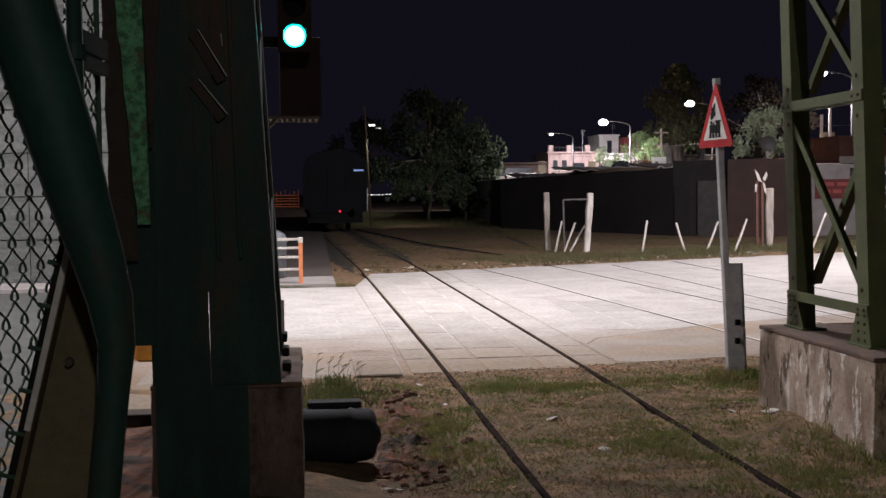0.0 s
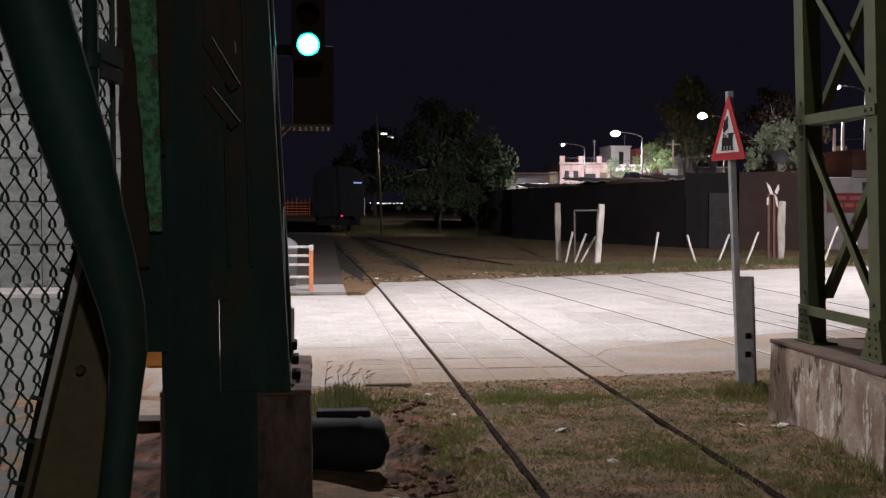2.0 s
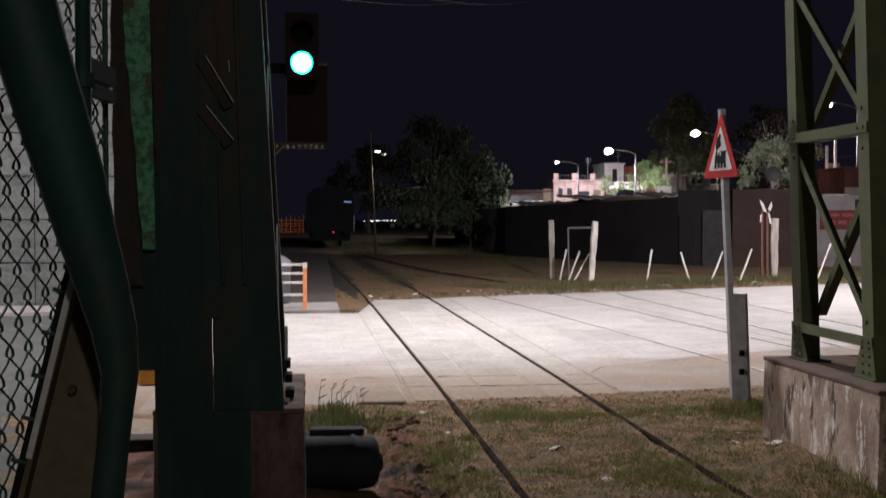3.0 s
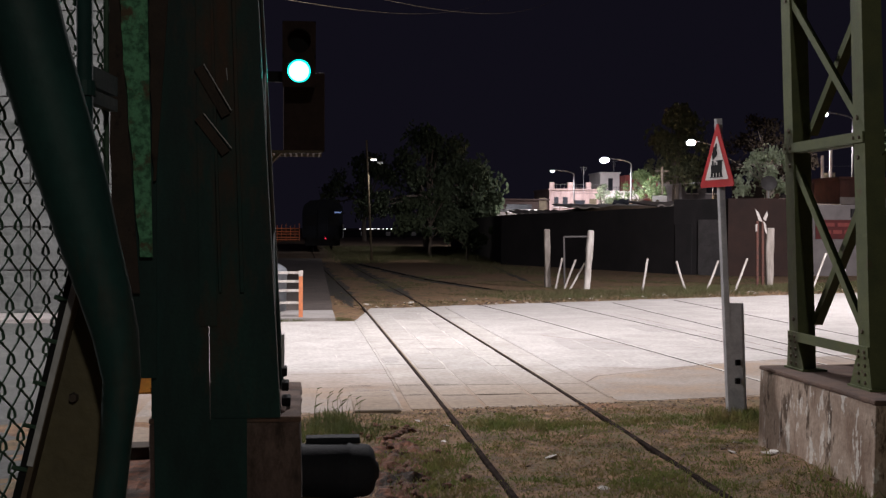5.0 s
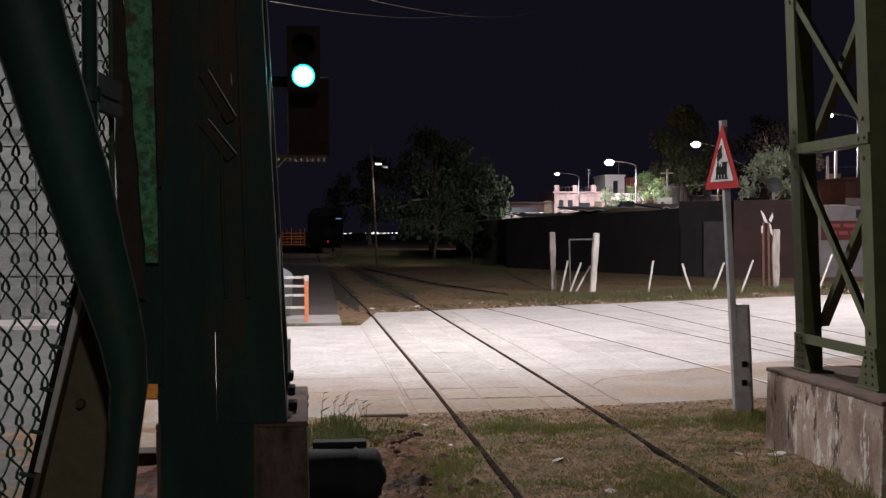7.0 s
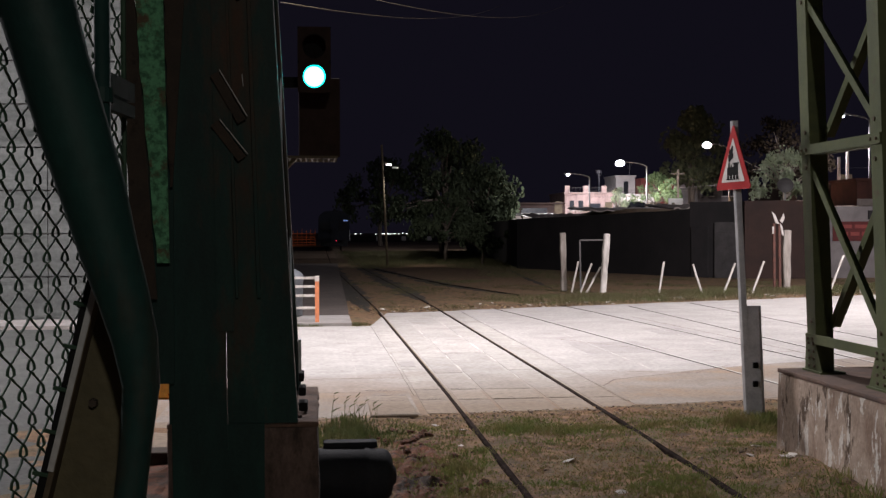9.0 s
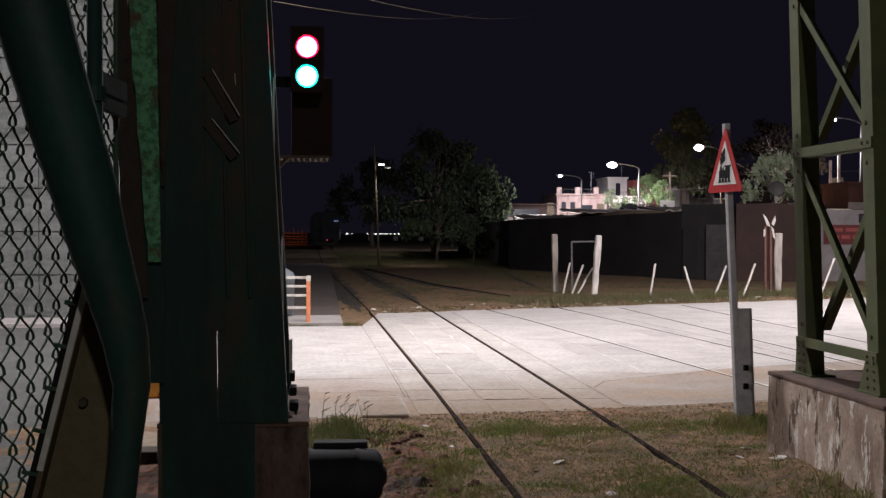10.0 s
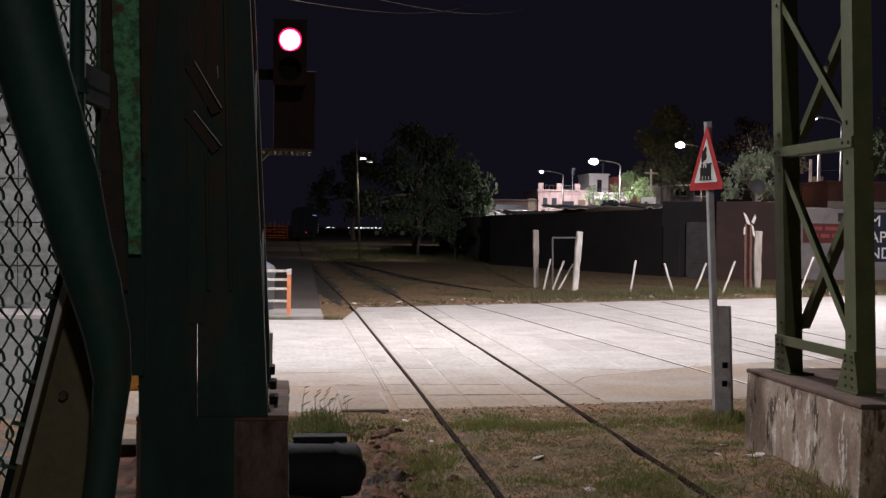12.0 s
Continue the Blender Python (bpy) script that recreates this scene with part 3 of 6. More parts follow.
def plated_tower():
    t = thing("gantry_tower", (-0.6, 7.9, 0.70), "dark green plated gantry tower with flaking paint", "steel tower", "gantry towers")
    base, top = 0.70, 7.0

    def plate(name, x0, x1, y, th, lean, z0=base, z1=top, material=DARK_GREEN, label="", lean0=None):
        bm = B()
        vs = []
        for z in (z0, z1):
            for xx in (x0, x1):
                for yy in (y, y + th):
                    vs.append(bm.verts.new((xx + (lean if lean0 is None or xx == x1 else lean0) * (z - base), yy, z)))
        bmesh.ops.convex_hull(bm, input=vs)
        return part(name, bm, material, t, label)
    lean = -0.054
    plate("leg_plate", -0.5455, -0.135, 7.205, 0.016, lean, lean0=-0.012)
    plate("cover_strip", -0.60, -0.50, 7.185, 0.012, -0.012, 1.25, top)
    plate("leg_flange", -0.151, -0.135, 7.221, 0.26, lean)
    plate("leg_flange", -0.151, -0.135, 8.45, 0.22, lean)
    plate("leg_plate", -0.42, -0.151, 8.65, 0.016, lean)
    plate("leg_plate", -0.872, -0.548, 7.20, 0.016, -0.012, -0.1)
    plate("skirt_plate", -0.545, -0.33, 7.19, 0.016, 0.0, -0.1, 0.70)
    plate("gusset_plate", -1.06, -0.85, 7.15, 0.014, 0.0, 0.95, top)
    plate("leg_flange", -0.888, -0.872, 7.22, 0.2, -0.012)
    plate("leg_flange", -0.888, -0.872, 8.45, 0.2, -0.012)
    def wedge(name, low, high, z0, z1, y, material, label):
        bm = B()
        cuts = 14
        rows = []
        for k in range(cuts + 1):
            f = k / cuts
            wob = 0.012 * noise.noise(Vector((f * 9, y, 1)))
            xa, xb = low[0] + (high[0] - low[0]) * f + wob, low[1] + (high[1] - low[1]) * f
            rows.append([bm.verts.new((x, yy, z0 + (z1 - z0) * f)) for x, yy in ((xa, y), (xb, y), (xb, y + 0.012), (xa, y + 0.012))])
        for p, q in zip(rows, rows[1:]):
            for k in range(4):
                bm.faces.new((p[k], p[(k + 1) % 4], q[(k + 1) % 4], q[k]))
        bm.faces.new(rows[0]), bm.faces.new(rows[-1][::-1])
        part(name, bm, material, t, label)
    wedge("flaking_plate", (-0.935, -0.864), (-1.055, -0.893), 1.66, 3.2, 7.08, MOSS_GREEN, "mossy green flaking plate")
    wedge("edge_angle", (-1.09, -0.937), (-1.115, -1.057), 1.45, 3.2, 7.085, RUST_BROWN, "brown angle with worn paint")
    wedge("rusty_plate", (-0.862, -0.848), (-0.891, -0.775), 2.1, 3.2, 7.10, RUST_BROWN, "rust-brown bare plate")
    # lacing bars on the front
    for z in (2.30, 2.52, 3.25, 3.7, 4.3, 4.9, 5.5):
        drop = 0.20 if z == 2.30 else 0.27
        bm = B()
        beam(bm, (-0.612, 7.172, z + drop - 0.02), (-0.452, 7.172, z - 0.03), 0.055, 0.012, up=(0, 1, 0))
        bar = part("lacing_bar", bm, RUST_BROWN, t)
        # pale strip laid along the bar for the light on its edge
        bm = B()
        beam(bm, (-0.58, 7.163, z + drop), (-0.42, 7.163, z), 0.005, 0.006, up=(0, 1, 0))
        part("lit_edge", bm, GALV, bar, "pale strip for a worn edge that catches light")
    # short pale strips for light caught on worn upright edges
    for x, z0, z1 in ((-0.445, 2.70, 2.77), (-0.395, 2.64, 2.83), (-0.59, 2.78, 2.85)):
        bm = B()
        beam(bm, (x, 7.19, z0), (x - 0.006, 7.19, z1), 0.004, 0.006, up=(0, 1, 0))
        part("lit_edge", bm, GALV, t, "pale strip for a worn edge that catches light")
    for x0, x1 in ((-0.47, -0.455), (-0.345, -0.325)):
        plate("stiffener", x0, x1, 7.172, 0.028, -0.03, 1.45, top)
    for z in (1.1, 2.2, 3.4, 4.6, 5.8):
        bm = B()
        beam(bm, (-0.145 + lean * (z - base), 7.34, z), (-0.145 + lean * (z + 0.8 - base), 8.65, z + 0.8), 0.012, 0.06)
        part("brace", bm, DARK_GREEN, t)
    # clamps, bolts and a cable bracket down the track side
    for z in (0.745, 0.84, 0.93):
        bm = B()
        box(bm, (-0.135, 7.55, z - 0.03), (-0.10 + 0.4 * (0.93 - z) * 0.3, 7.72, z + 0.025), 0.012)
        part("clamp", bm, BLACK_PAINT, t)
    bm = B()
    box(bm, (-0.135, 7.60, 0.95), (-0.118, 7.72, 1.16))
    part("bracket", bm, GALV, t)


plated_tower()


def brace_pipe():
    t = thing("steel_brace_pipe", (-0.27, 1.75, 0), "thick dark green steel pipe bent as a fence brace", "pipe")
    bm = B()
    # upper run slants, then bends and thins into the foot
    path = [(-0.455, 2.40, 0.054), (-0.398, 2.163, 0.054), (-0.375, 2.079, 0.0508), (-0.345, 1.977, 0.0489), (-0.32, 1.893, 0.0465), (-0.300, 1.815, 0.0415), (-0.28, 1.747, 0.0372),
            (-0.264, 1.684, 0.0326), (-0.256, 1.62, 0.0268), (-0.263, 1.547, 0.0230), (-0.273, 1.457, 0.0230), (-0.30, 1.2, 0.023), (-0.34, -0.1, 0.023)]
    pts = [(x, 1.75, z) for x, z, r in path]
    rings = []
    for i, p in enumerate(pts):
        d = (Vector(pts[min(i + 1, len(pts) - 1)]) - Vector(pts[max(i - 1, 0)])).normalized()
        s = d.cross(Vector((0, 1, 0))).normalized()
        u = s.cross(d)
        r = path[i][2]
        rings.append([bm.verts.new(Vector(p) + (s * math.cos(a) + u * math.sin(a)) * r) for a in [k * math.tau / 24 for k in range(24)]])
    for a, b in zip(rings, rings[1:]):
        for k in range(24):
            bm.faces.new((a[k], a[(k + 1) % 24], b[(k + 1) % 24], b[k]))
    bm.faces.new(rings[0]), bm.faces.new(rings[-1][::-1])
    part("pipe", bm, DARK_GREEN, t, smooth=True)
    t = thing("angle_iron_stay", (-0.45, 1.9, 0), "slanting brown angle iron with a bare bright edge", "steel stay")
    a, b = Vector((-0.329, 1.9, 1.79)), Vector((-0.643, 1.9, 0.5))
    d = (b - a).normalized()
    side = Vector((d.z, 0, -d.x))
    side = side if side.x > 0 else -side
    w = 0.125
    bm = B()
    vs = [bm.verts.new(p + side * o + Vector((0, q, 0))) for p, wide in ((a, 0.05), (a.lerp(b, 0.25), w), (b, w)) for o in (0.004, wide) for q in (0.0, 0.007)]
    bmesh.ops.convex_hull(bm, input=vs)
    part("web", bm, OLIVE_STEEL, t)
    bm = B()
    vs = [bm.verts.new(p + side * o + Vector((0, q, 0))) for p in (a, b) for o in (-0.004, 0.004) for q in (-0.045, 0.007)]
    bmesh.ops.convex_hull(bm, input=vs)
    part("flange", bm, BROWN_STEEL, t)
    bm = B()
    c = a.lerp(b, 0.24)
    vs = [bm.verts.new(p + side * o + Vector((0, q, 0))) for p in (a, c) for o in (-0.006, 0.003) for q in (-0.050, -0.0455)]
    bmesh.ops.convex_hull(bm, input=vs)
    part("bare_edge", bm, GALV, t, "bright worn metal edge")
    bm = B()
    low = a.lerp(b, 0.75)
    vs = [bm.verts.new(p + side * o + Vector((0, q, 0))) for p in (a, low) for o in (-0.020, -0.008) for q in (-0.02, 0.01)]
    bmesh.ops.convex_hull(bm, input=vs)
    part("clip_strip", bm, BLACK_PAINT, t, "black strip that holds the wire ends")
    for k in range(9):
        q = a.lerp(b, 0.05 + 0.05 * k) - side * 0.014
        bm = B()
        tube(bm, q + Vector((-0.016, -0.024, 0.004)), q + Vector((0.008, -0.024, -0.002)), 0.0035, n=6)
        part("wire_clip", bm, WIRE, t)
    for f in (0.16, 0.62):
        q = a.lerp(b, f) + side * 0.03
        bolt((q.x, 1.899, q.z), (0, -1, 0), t, 0.0081, RUST_BROWN)


brace_pipe()


def chain_fence():
    t = thing("chain_link_fence", (-0.43, 2.2, 0), "green coated chain-link fence on steel posts", "fence")
    p, r = 0.0425, 0.0025
    amp = p / 2 + 0.0042
    z0, z1 = 0.05, 2.75

    def at(y, off=0.0):
        return -0.448 + 0.09 * (y - 2.05) + off
    verts, faces = [], []
    halves = int((z1 - z0) / p)
    per = 8
    for i in range(27):
        y0 = 1.42 + i * p
        prev = None
        for k in range(halves * per):
            s = k / per
            j, f = int(s), s - int(s)
            sgn = 1 if (j + i) % 2 else -1
            wave = sgn * math.cos(math.pi * f ** 1.55)
            bend = abs(wave) ** 3 * (1 if wave > 0 else -1)
            y = y0 + amp * wave
            sag = 0.010 * noise.noise(Vector((y * 2.5, s * 0.10, 0)))
            lift = 0.006 * noise.noise(Vector((y * 1.5, s * 0.07, 4)))
            x = at(y, 0.0035 * bend * (1 if f < 0.5 else -1) + sag)
            z = z0 + s * p + lift
            base = len(verts)
            verts += [(x + r, y, z), (x, y + r * 1.2, z + r * 0.3), (x - r, y, z), (x, y - r * 1.2, z - r * 0.3)]
            if prev is not None:
                faces += [(prev + q, prev + (q + 1) % 4, base + (q + 1) % 4, base + q) for q in range(4)]
            prev = base
    mesh = bpy.data.meshes.new("wire_mesh")
    mesh.from_pydata(verts, [], faces)
    mesh.transform(whole(t).inverted())
    mesh.polygons.foreach_set("use_smooth", [True] * len(mesh.polygons))
    mesh.materials.append(WIRE)
    ob = new("wire_mesh", mesh)
    ob.parent = t
    tagged(ob, "woven diamond wire mesh", kind="stuff")
    for y, rr in ((1.0, 0.022), (2.335, 0.0165)):
        bm = B()
        tube(bm, (at(y) + 0.012, y, -0.2), (at(y) + 0.012, y, 2.8), rr, n=16)
        post = part("post", bm, DARK_GREEN, t, smooth=True)
        for z in (0.6, 1.3, 2.10, 2.6):
            bm = B()
            tube(bm, (at(y) + 0.012, y, z - 0.014), (at(y) + 0.012, y, z + 0.014), rr + 0.006, n=16)
            box(bm, (at(y), y + 0.02, z - 0.01), (at(y) + 0.02, y + 0.07, z + 0.01))
            part("clamp", bm, DARK_GREEN, post)
    for za, zb in ((2.108, 2.147), (2.076, 2.101)):
        bm = B()
        vs = [bm.verts.new((at(y) + o, y, z)) for y in (2.352, 2.55) for o in (0.004, 0.022) for z in (za, zb)]
        bmesh.ops.convex_hull(bm, input=vs)
        part("tie_bar", bm, DARK_GREEN, t)
    bm = B()
    tube(bm, (at(2.545), 2.545, 0.0), (at(2.545), 2.545, 2.75), 0.006, n=8)
    part("tension_bar", bm, WIRE, t)
    for z in (0.08, 2.72):
        bm = B()
        tube(bm, (at(1.0), 1.0, z), (at(2.55), 2.55, z), 0.004, n=6)
        part("tension_wire", bm, WIRE, t)


chain_fence()


# ---- two-aspect signal ----
def signal():
    t = thing("railway_signal", (-0.04, 11.0, 3.25), "two-aspect railway colour-light signal on a mast", "railway signal")
    t.matrix_basis = pose(-0.04, 11.0, 3.25, 7, 0, 0)
    hole, gap = 0.104, 0.265

    def add(name, bm, material, label="", parent=None, sm=False):
        bmesh.ops.transform(bm, matrix=whole(t), verts=bm.verts)
        return part(name, bm, material, parent or t, label, sm)
    bm = B()
    zlo, zhi = -0.145, gap + 0.18
    x0, x1 = -0.15, 0.15
    box(bm, (x0, 0.0, zlo), (x0 + 0.012, 0.46, zhi))
    box(bm, (x1 - 0.012, 0.0, zlo), (x1, 0.46, zhi))
    box(bm, (x0 + 0.012, 0.0, zlo), (x1 - 0.012, 0.46, zlo + 0.012))
    box(bm, (x0 + 0.012, 0.0, zhi - 0.012), (x1 - 0.012, 0.46, zhi))
    box(bm, (x0 + 0.012, 0.448, zlo + 0.012), (x1 - 0.012, 0.46, zhi - 0.012))
    box(bm, (x0 + 0.012, 0.0, gap / 2 - 0.006), (x1 - 0.012, 0.44, gap / 2 + 0.006))
    house = add("housing", bm, BLACK_PAINT)
    # front plates with round openings
    for zc, za, zb in ((0.0, zlo, gap / 2), (gap, gap / 2, zhi)):
        bm = B()
        n = 40
        ring = [bm.verts.new((math.cos(a) * hole, -0.001, zc + math.sin(a) * hole)) for a in [k * math.tau / n for k in range(n)]]
        out = []
        for k in range(n):
            a = k * math.tau / n
            c, s = math.cos(a), math.sin(a)
            sc = min(0.15 / max(1e-6, abs(c)), ((zb - zc) if s > 0 else (zc - za)) / max(1e-6, abs(s)))
            out.append(bm.verts.new((c * sc, -0.001, zc + s * sc)))
        for k in range(n):
            bm.faces.new((ring[k], ring[(k + 1) % n], out[(k + 1) % n], out[k]))
        r = bmesh.ops.extrude_face_region(bm, geom=list(bm.faces))
        bmesh.ops.translate(bm, verts=[g for g in r["geom"] if isinstance(g, bmesh.types.BMVert)], vec=(0, -0.008, 0))
        add("front_plate", bm, SIGNAL_FACE, "dull dark front plate")
        # visor
        bm = B()
        arc = [radians(a) for a in range(20, 161, 7)]
        rows = [[bm.verts.new((math.cos(a) * rr, y, zc + math.sin(a) * rr)) for a in arc] for rr, y in ((hole + 0.004, -0.01), (hole + 0.004, -0.09), (hole + 0.009, -0.09), (hole + 0.009, -0.01))]
        for q in range(4):
            for k in range(len(arc) - 1):
                bm.faces.new((rows[q][k], rows[q][k + 1], rows[(q + 1) % 4][k + 1], rows[(q + 1) % 4][k]))
        add("visor", bm, BLACK_PAINT)
    for name, zc, light in (("green_lens", 0.001, GREEN_LIGHT), ("red_lens", gap + 0.009, RED_LIGHT)):
        bm = B()
        tube(bm, (-0.003, 0.40, zc), (-0.003, 0.43, zc), 0.0955, n=40)
        lens = add(name, bm, light)
        # glowing ring added round the lens in place of its bloom
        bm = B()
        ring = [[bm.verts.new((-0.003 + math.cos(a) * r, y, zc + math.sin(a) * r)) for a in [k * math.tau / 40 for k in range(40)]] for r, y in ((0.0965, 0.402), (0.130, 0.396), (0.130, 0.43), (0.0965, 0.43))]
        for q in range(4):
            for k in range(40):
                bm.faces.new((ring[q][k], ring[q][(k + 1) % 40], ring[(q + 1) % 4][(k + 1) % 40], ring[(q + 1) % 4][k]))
        add("lens_halo", bm, GREEN_HALO if light == GREEN_LIGHT else RED_HALO, "dim glowing ring added as the lens's coloured halo", lens)
    # added vanes that turn before the lenses, imitating lamps that switch and fade
    vanes = {}
    for name, hinge, zc, y, material in (("red_cutoff_helper", -0.126, gap, 0.14, BLACK_PAINT), ("green_cutoff_helper", -0.126, 0.0, 0.135, DULL_LENS), ("green_dimmer_helper", 0.126, 0.0, 0.385, FILTER)):
        bm = B()
        tube(bm, (-hinge, -0.0005, 0), (-hinge, 0.0005, 0), 0.124, n=40)
        vane = part(name, bm, material)
        vane.parent = t
        vane.matrix_basis = pose(hinge, y, zc)
        vanes[name] = (vane, hinge, y, zc)
    # mast, board and service platform
    bm = B()
    tube(bm, (-0.52, 11.3, -0.2), (-0.52, 11.3, 4.4), 0.07, n=16)
    part("mast", bm, DARK_GREEN, t, smooth=True)
    bm = B()
    box(bm, (-0.52, 11.45, 3.2), (-0.1, 11.49, 3.3))
    part("arm", bm, BLACK_PAINT, t)
    bm = B()
    box(bm, (-0.19, 11.50, 2.55), (0.2, 11.52, 3.3), 0.01)
    part("back_board", bm, SIGNAL_FACE, t)
    bm = B()
    box(bm, (-0.55, 11.0, 2.505), (0.17, 11.03, 2.53))
    plat = part("service_platform", bm, BROWN_STEEL, t, "rusty grating platform")
    bm = B()
    box(bm, (-0.55, 11.55, 2.505), (0.17, 11.58, 2.53))
    part("back_rail", bm, BROWN_STEEL, plat)
    for k in range(14):
        bm = B()
        box(bm, (-0.55 + 0.053 * k, 11.03, 2.505), (-0.535 + 0.053 * k, 11.55, 2.525))
        part("slat", bm, BROWN_STEEL, plat)
    bm = B()
    beam(bm, (-0.52, 11.2, 2.2), (-0.2, 11.02, 2.52), 0.03, 0.03)
    part("bracket", bm, BROWN_STEEL, t)
    return vanes


# filter of an added vane; dims the green light as if its lamp faded
FILTER = bpy.data.materials.new("light_dimmer")
FILTER.use_nodes = True
_nt = FILTER.node_tree
_tr = _nt.nodes.new("ShaderNodeBsdfTransparent")
_tr.inputs[0].default_value = (0.036, 0.040, 0.042, 1)
_nt.links.new(_tr.outputs[0], _nt.nodes["Material Output"].inputs[0])
VANES = signal()


# ---- verge beyond the road: posts, stakes, marker ----
def post(name, a, b, r, material, label, category, group=""):
    t = thing(name, a, label, category, group)
    bm = B()
    beam(bm, a, b, r * 2, r * 1.7, up=(0, 1, 0))
    bmesh.ops.bevel(bm, geom=list(bm.edges), offset=r * 0.25, segments=1, affect="EDGES")
    bmesh.ops.subdivide_edges(bm, edges=[e for e in bm.edges if e.calc_length() > 0.4], cuts=6)
    for v in bm.verts:
        v.co += Vector((noise.noise(v.co * 3), noise.noise(v.co * 3 + Vector((9, 0, 0))), 0)) * r * 0.45
    part("shaft", bm, material, t)
    return t


post("fence_post", (7.41, 36.0, -0.1), (7.37, 36.0, 1.78), 0.085, GREY_WOOD, "weathered wooden fence post", "post", "fence posts")
post("fence_post", (8.32, 34.8, -0.1), (8.46, 34.8, 1.75), 0.09, OLD_WHITE, "whitewashed leaning wooden fence post", "post", "fence posts")
post("fence_post", (14.22, 35.5, -0.1), (14.24, 35.5, 1.84), 0.11, GREY_WOOD, "weathered wooden fence post", "post", "fence posts")
for xa, za, xb, zb, y in ((7.41, -0.1, 7.63, 0.93, 35.0), (7.66, -0.1, 8.04, 0.87, 35.0), (7.82, -0.1, 8.32, 0.78, 35.0), (9.60, -0.1, 9.77, 0.95, 33.4),
                          (10.97, -0.1, 10.65, 0.87, 33.5), (11.5, -0.1, 11.9, 0.89, 33.5), (12.4, -0.1, 12.8, 0.95, 33.6), (14.72, -0.1, 15.19, 1.1, 33.6), (15.7, -0.1, 15.79, 1.09, 33.6)):
    post("leaning_stake", (xa, y, za), (xb, y, zb), 0.027, OLD_WHITE, "slanting white-painted stake in the verge", "stake", "white stakes")


def gate_frame():
    t = thing("goal_frame", (8.5, 37.0, 0), "thin bent metal gate frame", "frame")
    for a, b in (((8.15, 37, -0.1), (8.12, 37, 1.54)), ((8.12, 37, 1.54), (8.92, 37, 1.55)), ((8.9, 37, 1.55), (8.86, 37, 0.9))):
        bm = B()
        beam(bm, a, b, 0.05, 0.05, up=(0, 1, 0))
        part("bar", bm, POLE, t)
    t = thing("crossing_marker", (13.93, 35.4, 0), "rusty double post with broken white cross boards", "crossing marker")
    for x in (13.83, 14.0):
        bm = B()
        beam(bm, (x, 35.45, -0.1), (x - 0.02, 35.45, 2.05), 0.07, 0.07, up=(0, 1, 0))
        part("post", bm, RUST, t)
    for quad in (((13.72, 2.42), (13.84, 2.30), (13.96, 2.02), (13.84, 2.06)), ((14.10, 2.36), (14.13, 2.22), (14.06, 2.05), (13.98, 2.12)), ((13.98, 2.06), (14.06, 1.95), (14.12, 1.62), (14.04, 1.72)), ((13.74, 1.94), (13.80, 1.96), (13.79, 1.74), (13.74, 1.72))):
        bm = B()
        a = [bm.verts.new((x, 35.39, z)) for x, z in quad]
        b = [bm.verts.new((x, 35.405, z)) for x, z in quad]
        bm.faces.new(a), bm.faces.new(b[::-1])
        for k in range(4):
            bm.faces.new((a[k], a[(k + 1) % 4], b[(k + 1) % 4], b[k]))
        part("board", bm, DULL_WHITE, t)


gate_frame()


# ---- long dark wall and the buildings behind it ----
def wall_run(name, pts, heights, thick, material, label):
    bm = B()
    n = 8
    line, tops = [], []
    for i, ((p, q), (h0, h1)) in enumerate(zip(zip(pts, pts[1:]), heights)):
        for k in range(n + (1 if i == len(pts) - 2 else 0)):
            line.append(Vector((*p, 0)).lerp(Vector((*q, 0)), k / n))
            tops.append(h0 + (h1 - h0) * k / n + 0.05 * noise.noise(Vector((line[-1].x, line[-1].y, 3))))
    d = (line[-1] - line[0]).normalized()
    s = Vector((-d.y, d.x, 0)) * thick
    rows = [[bm.verts.new(c) for c in (p + Vector((0, 0, -.3)), p + Vector((0, 0, h)), p + s + Vector((0, 0, h)), p + s + Vector((0, 0, -.3)))] for p, h in zip(line, tops)]
    for a, b in zip(rows, rows[1:]):
        for k in range(3):
            bm.faces.new((a[k], a[k + 1], b[k + 1], b[k]))
    bm.faces.new(rows[0]), bm.faces.new(rows[-1][::-1])
    return tagged(part(name, bm, material), label, "wall", kind="structure")


wall_run("wall_long", [(13.5, 110.0), (9.61, 58.0), (14.5, 46.0)], [(2.4, 2.42), (2.42, 2.66)], 0.25, DARK_WALL, "long dark boundary wall")
wall_run("wall_shed", [(14.5, 46.0), (16.0, 44.2)], [(2.93, 2.93)], 0.25, DARK_WALL, "dark rendered shed wall")
wall_run("wall_brown", [(16.0, 44.0), (18.6, 43.6)], [(2.95, 2.97)], 0.25, BROWN_WALL, "brown rendered house wall")
wall_run("wall_grey", [(18.62, 44.0), (30.0, 44.0)], [(2.72, 2.75)], 0.25, GREY_WALL, "grey rendered wall with painted signs")


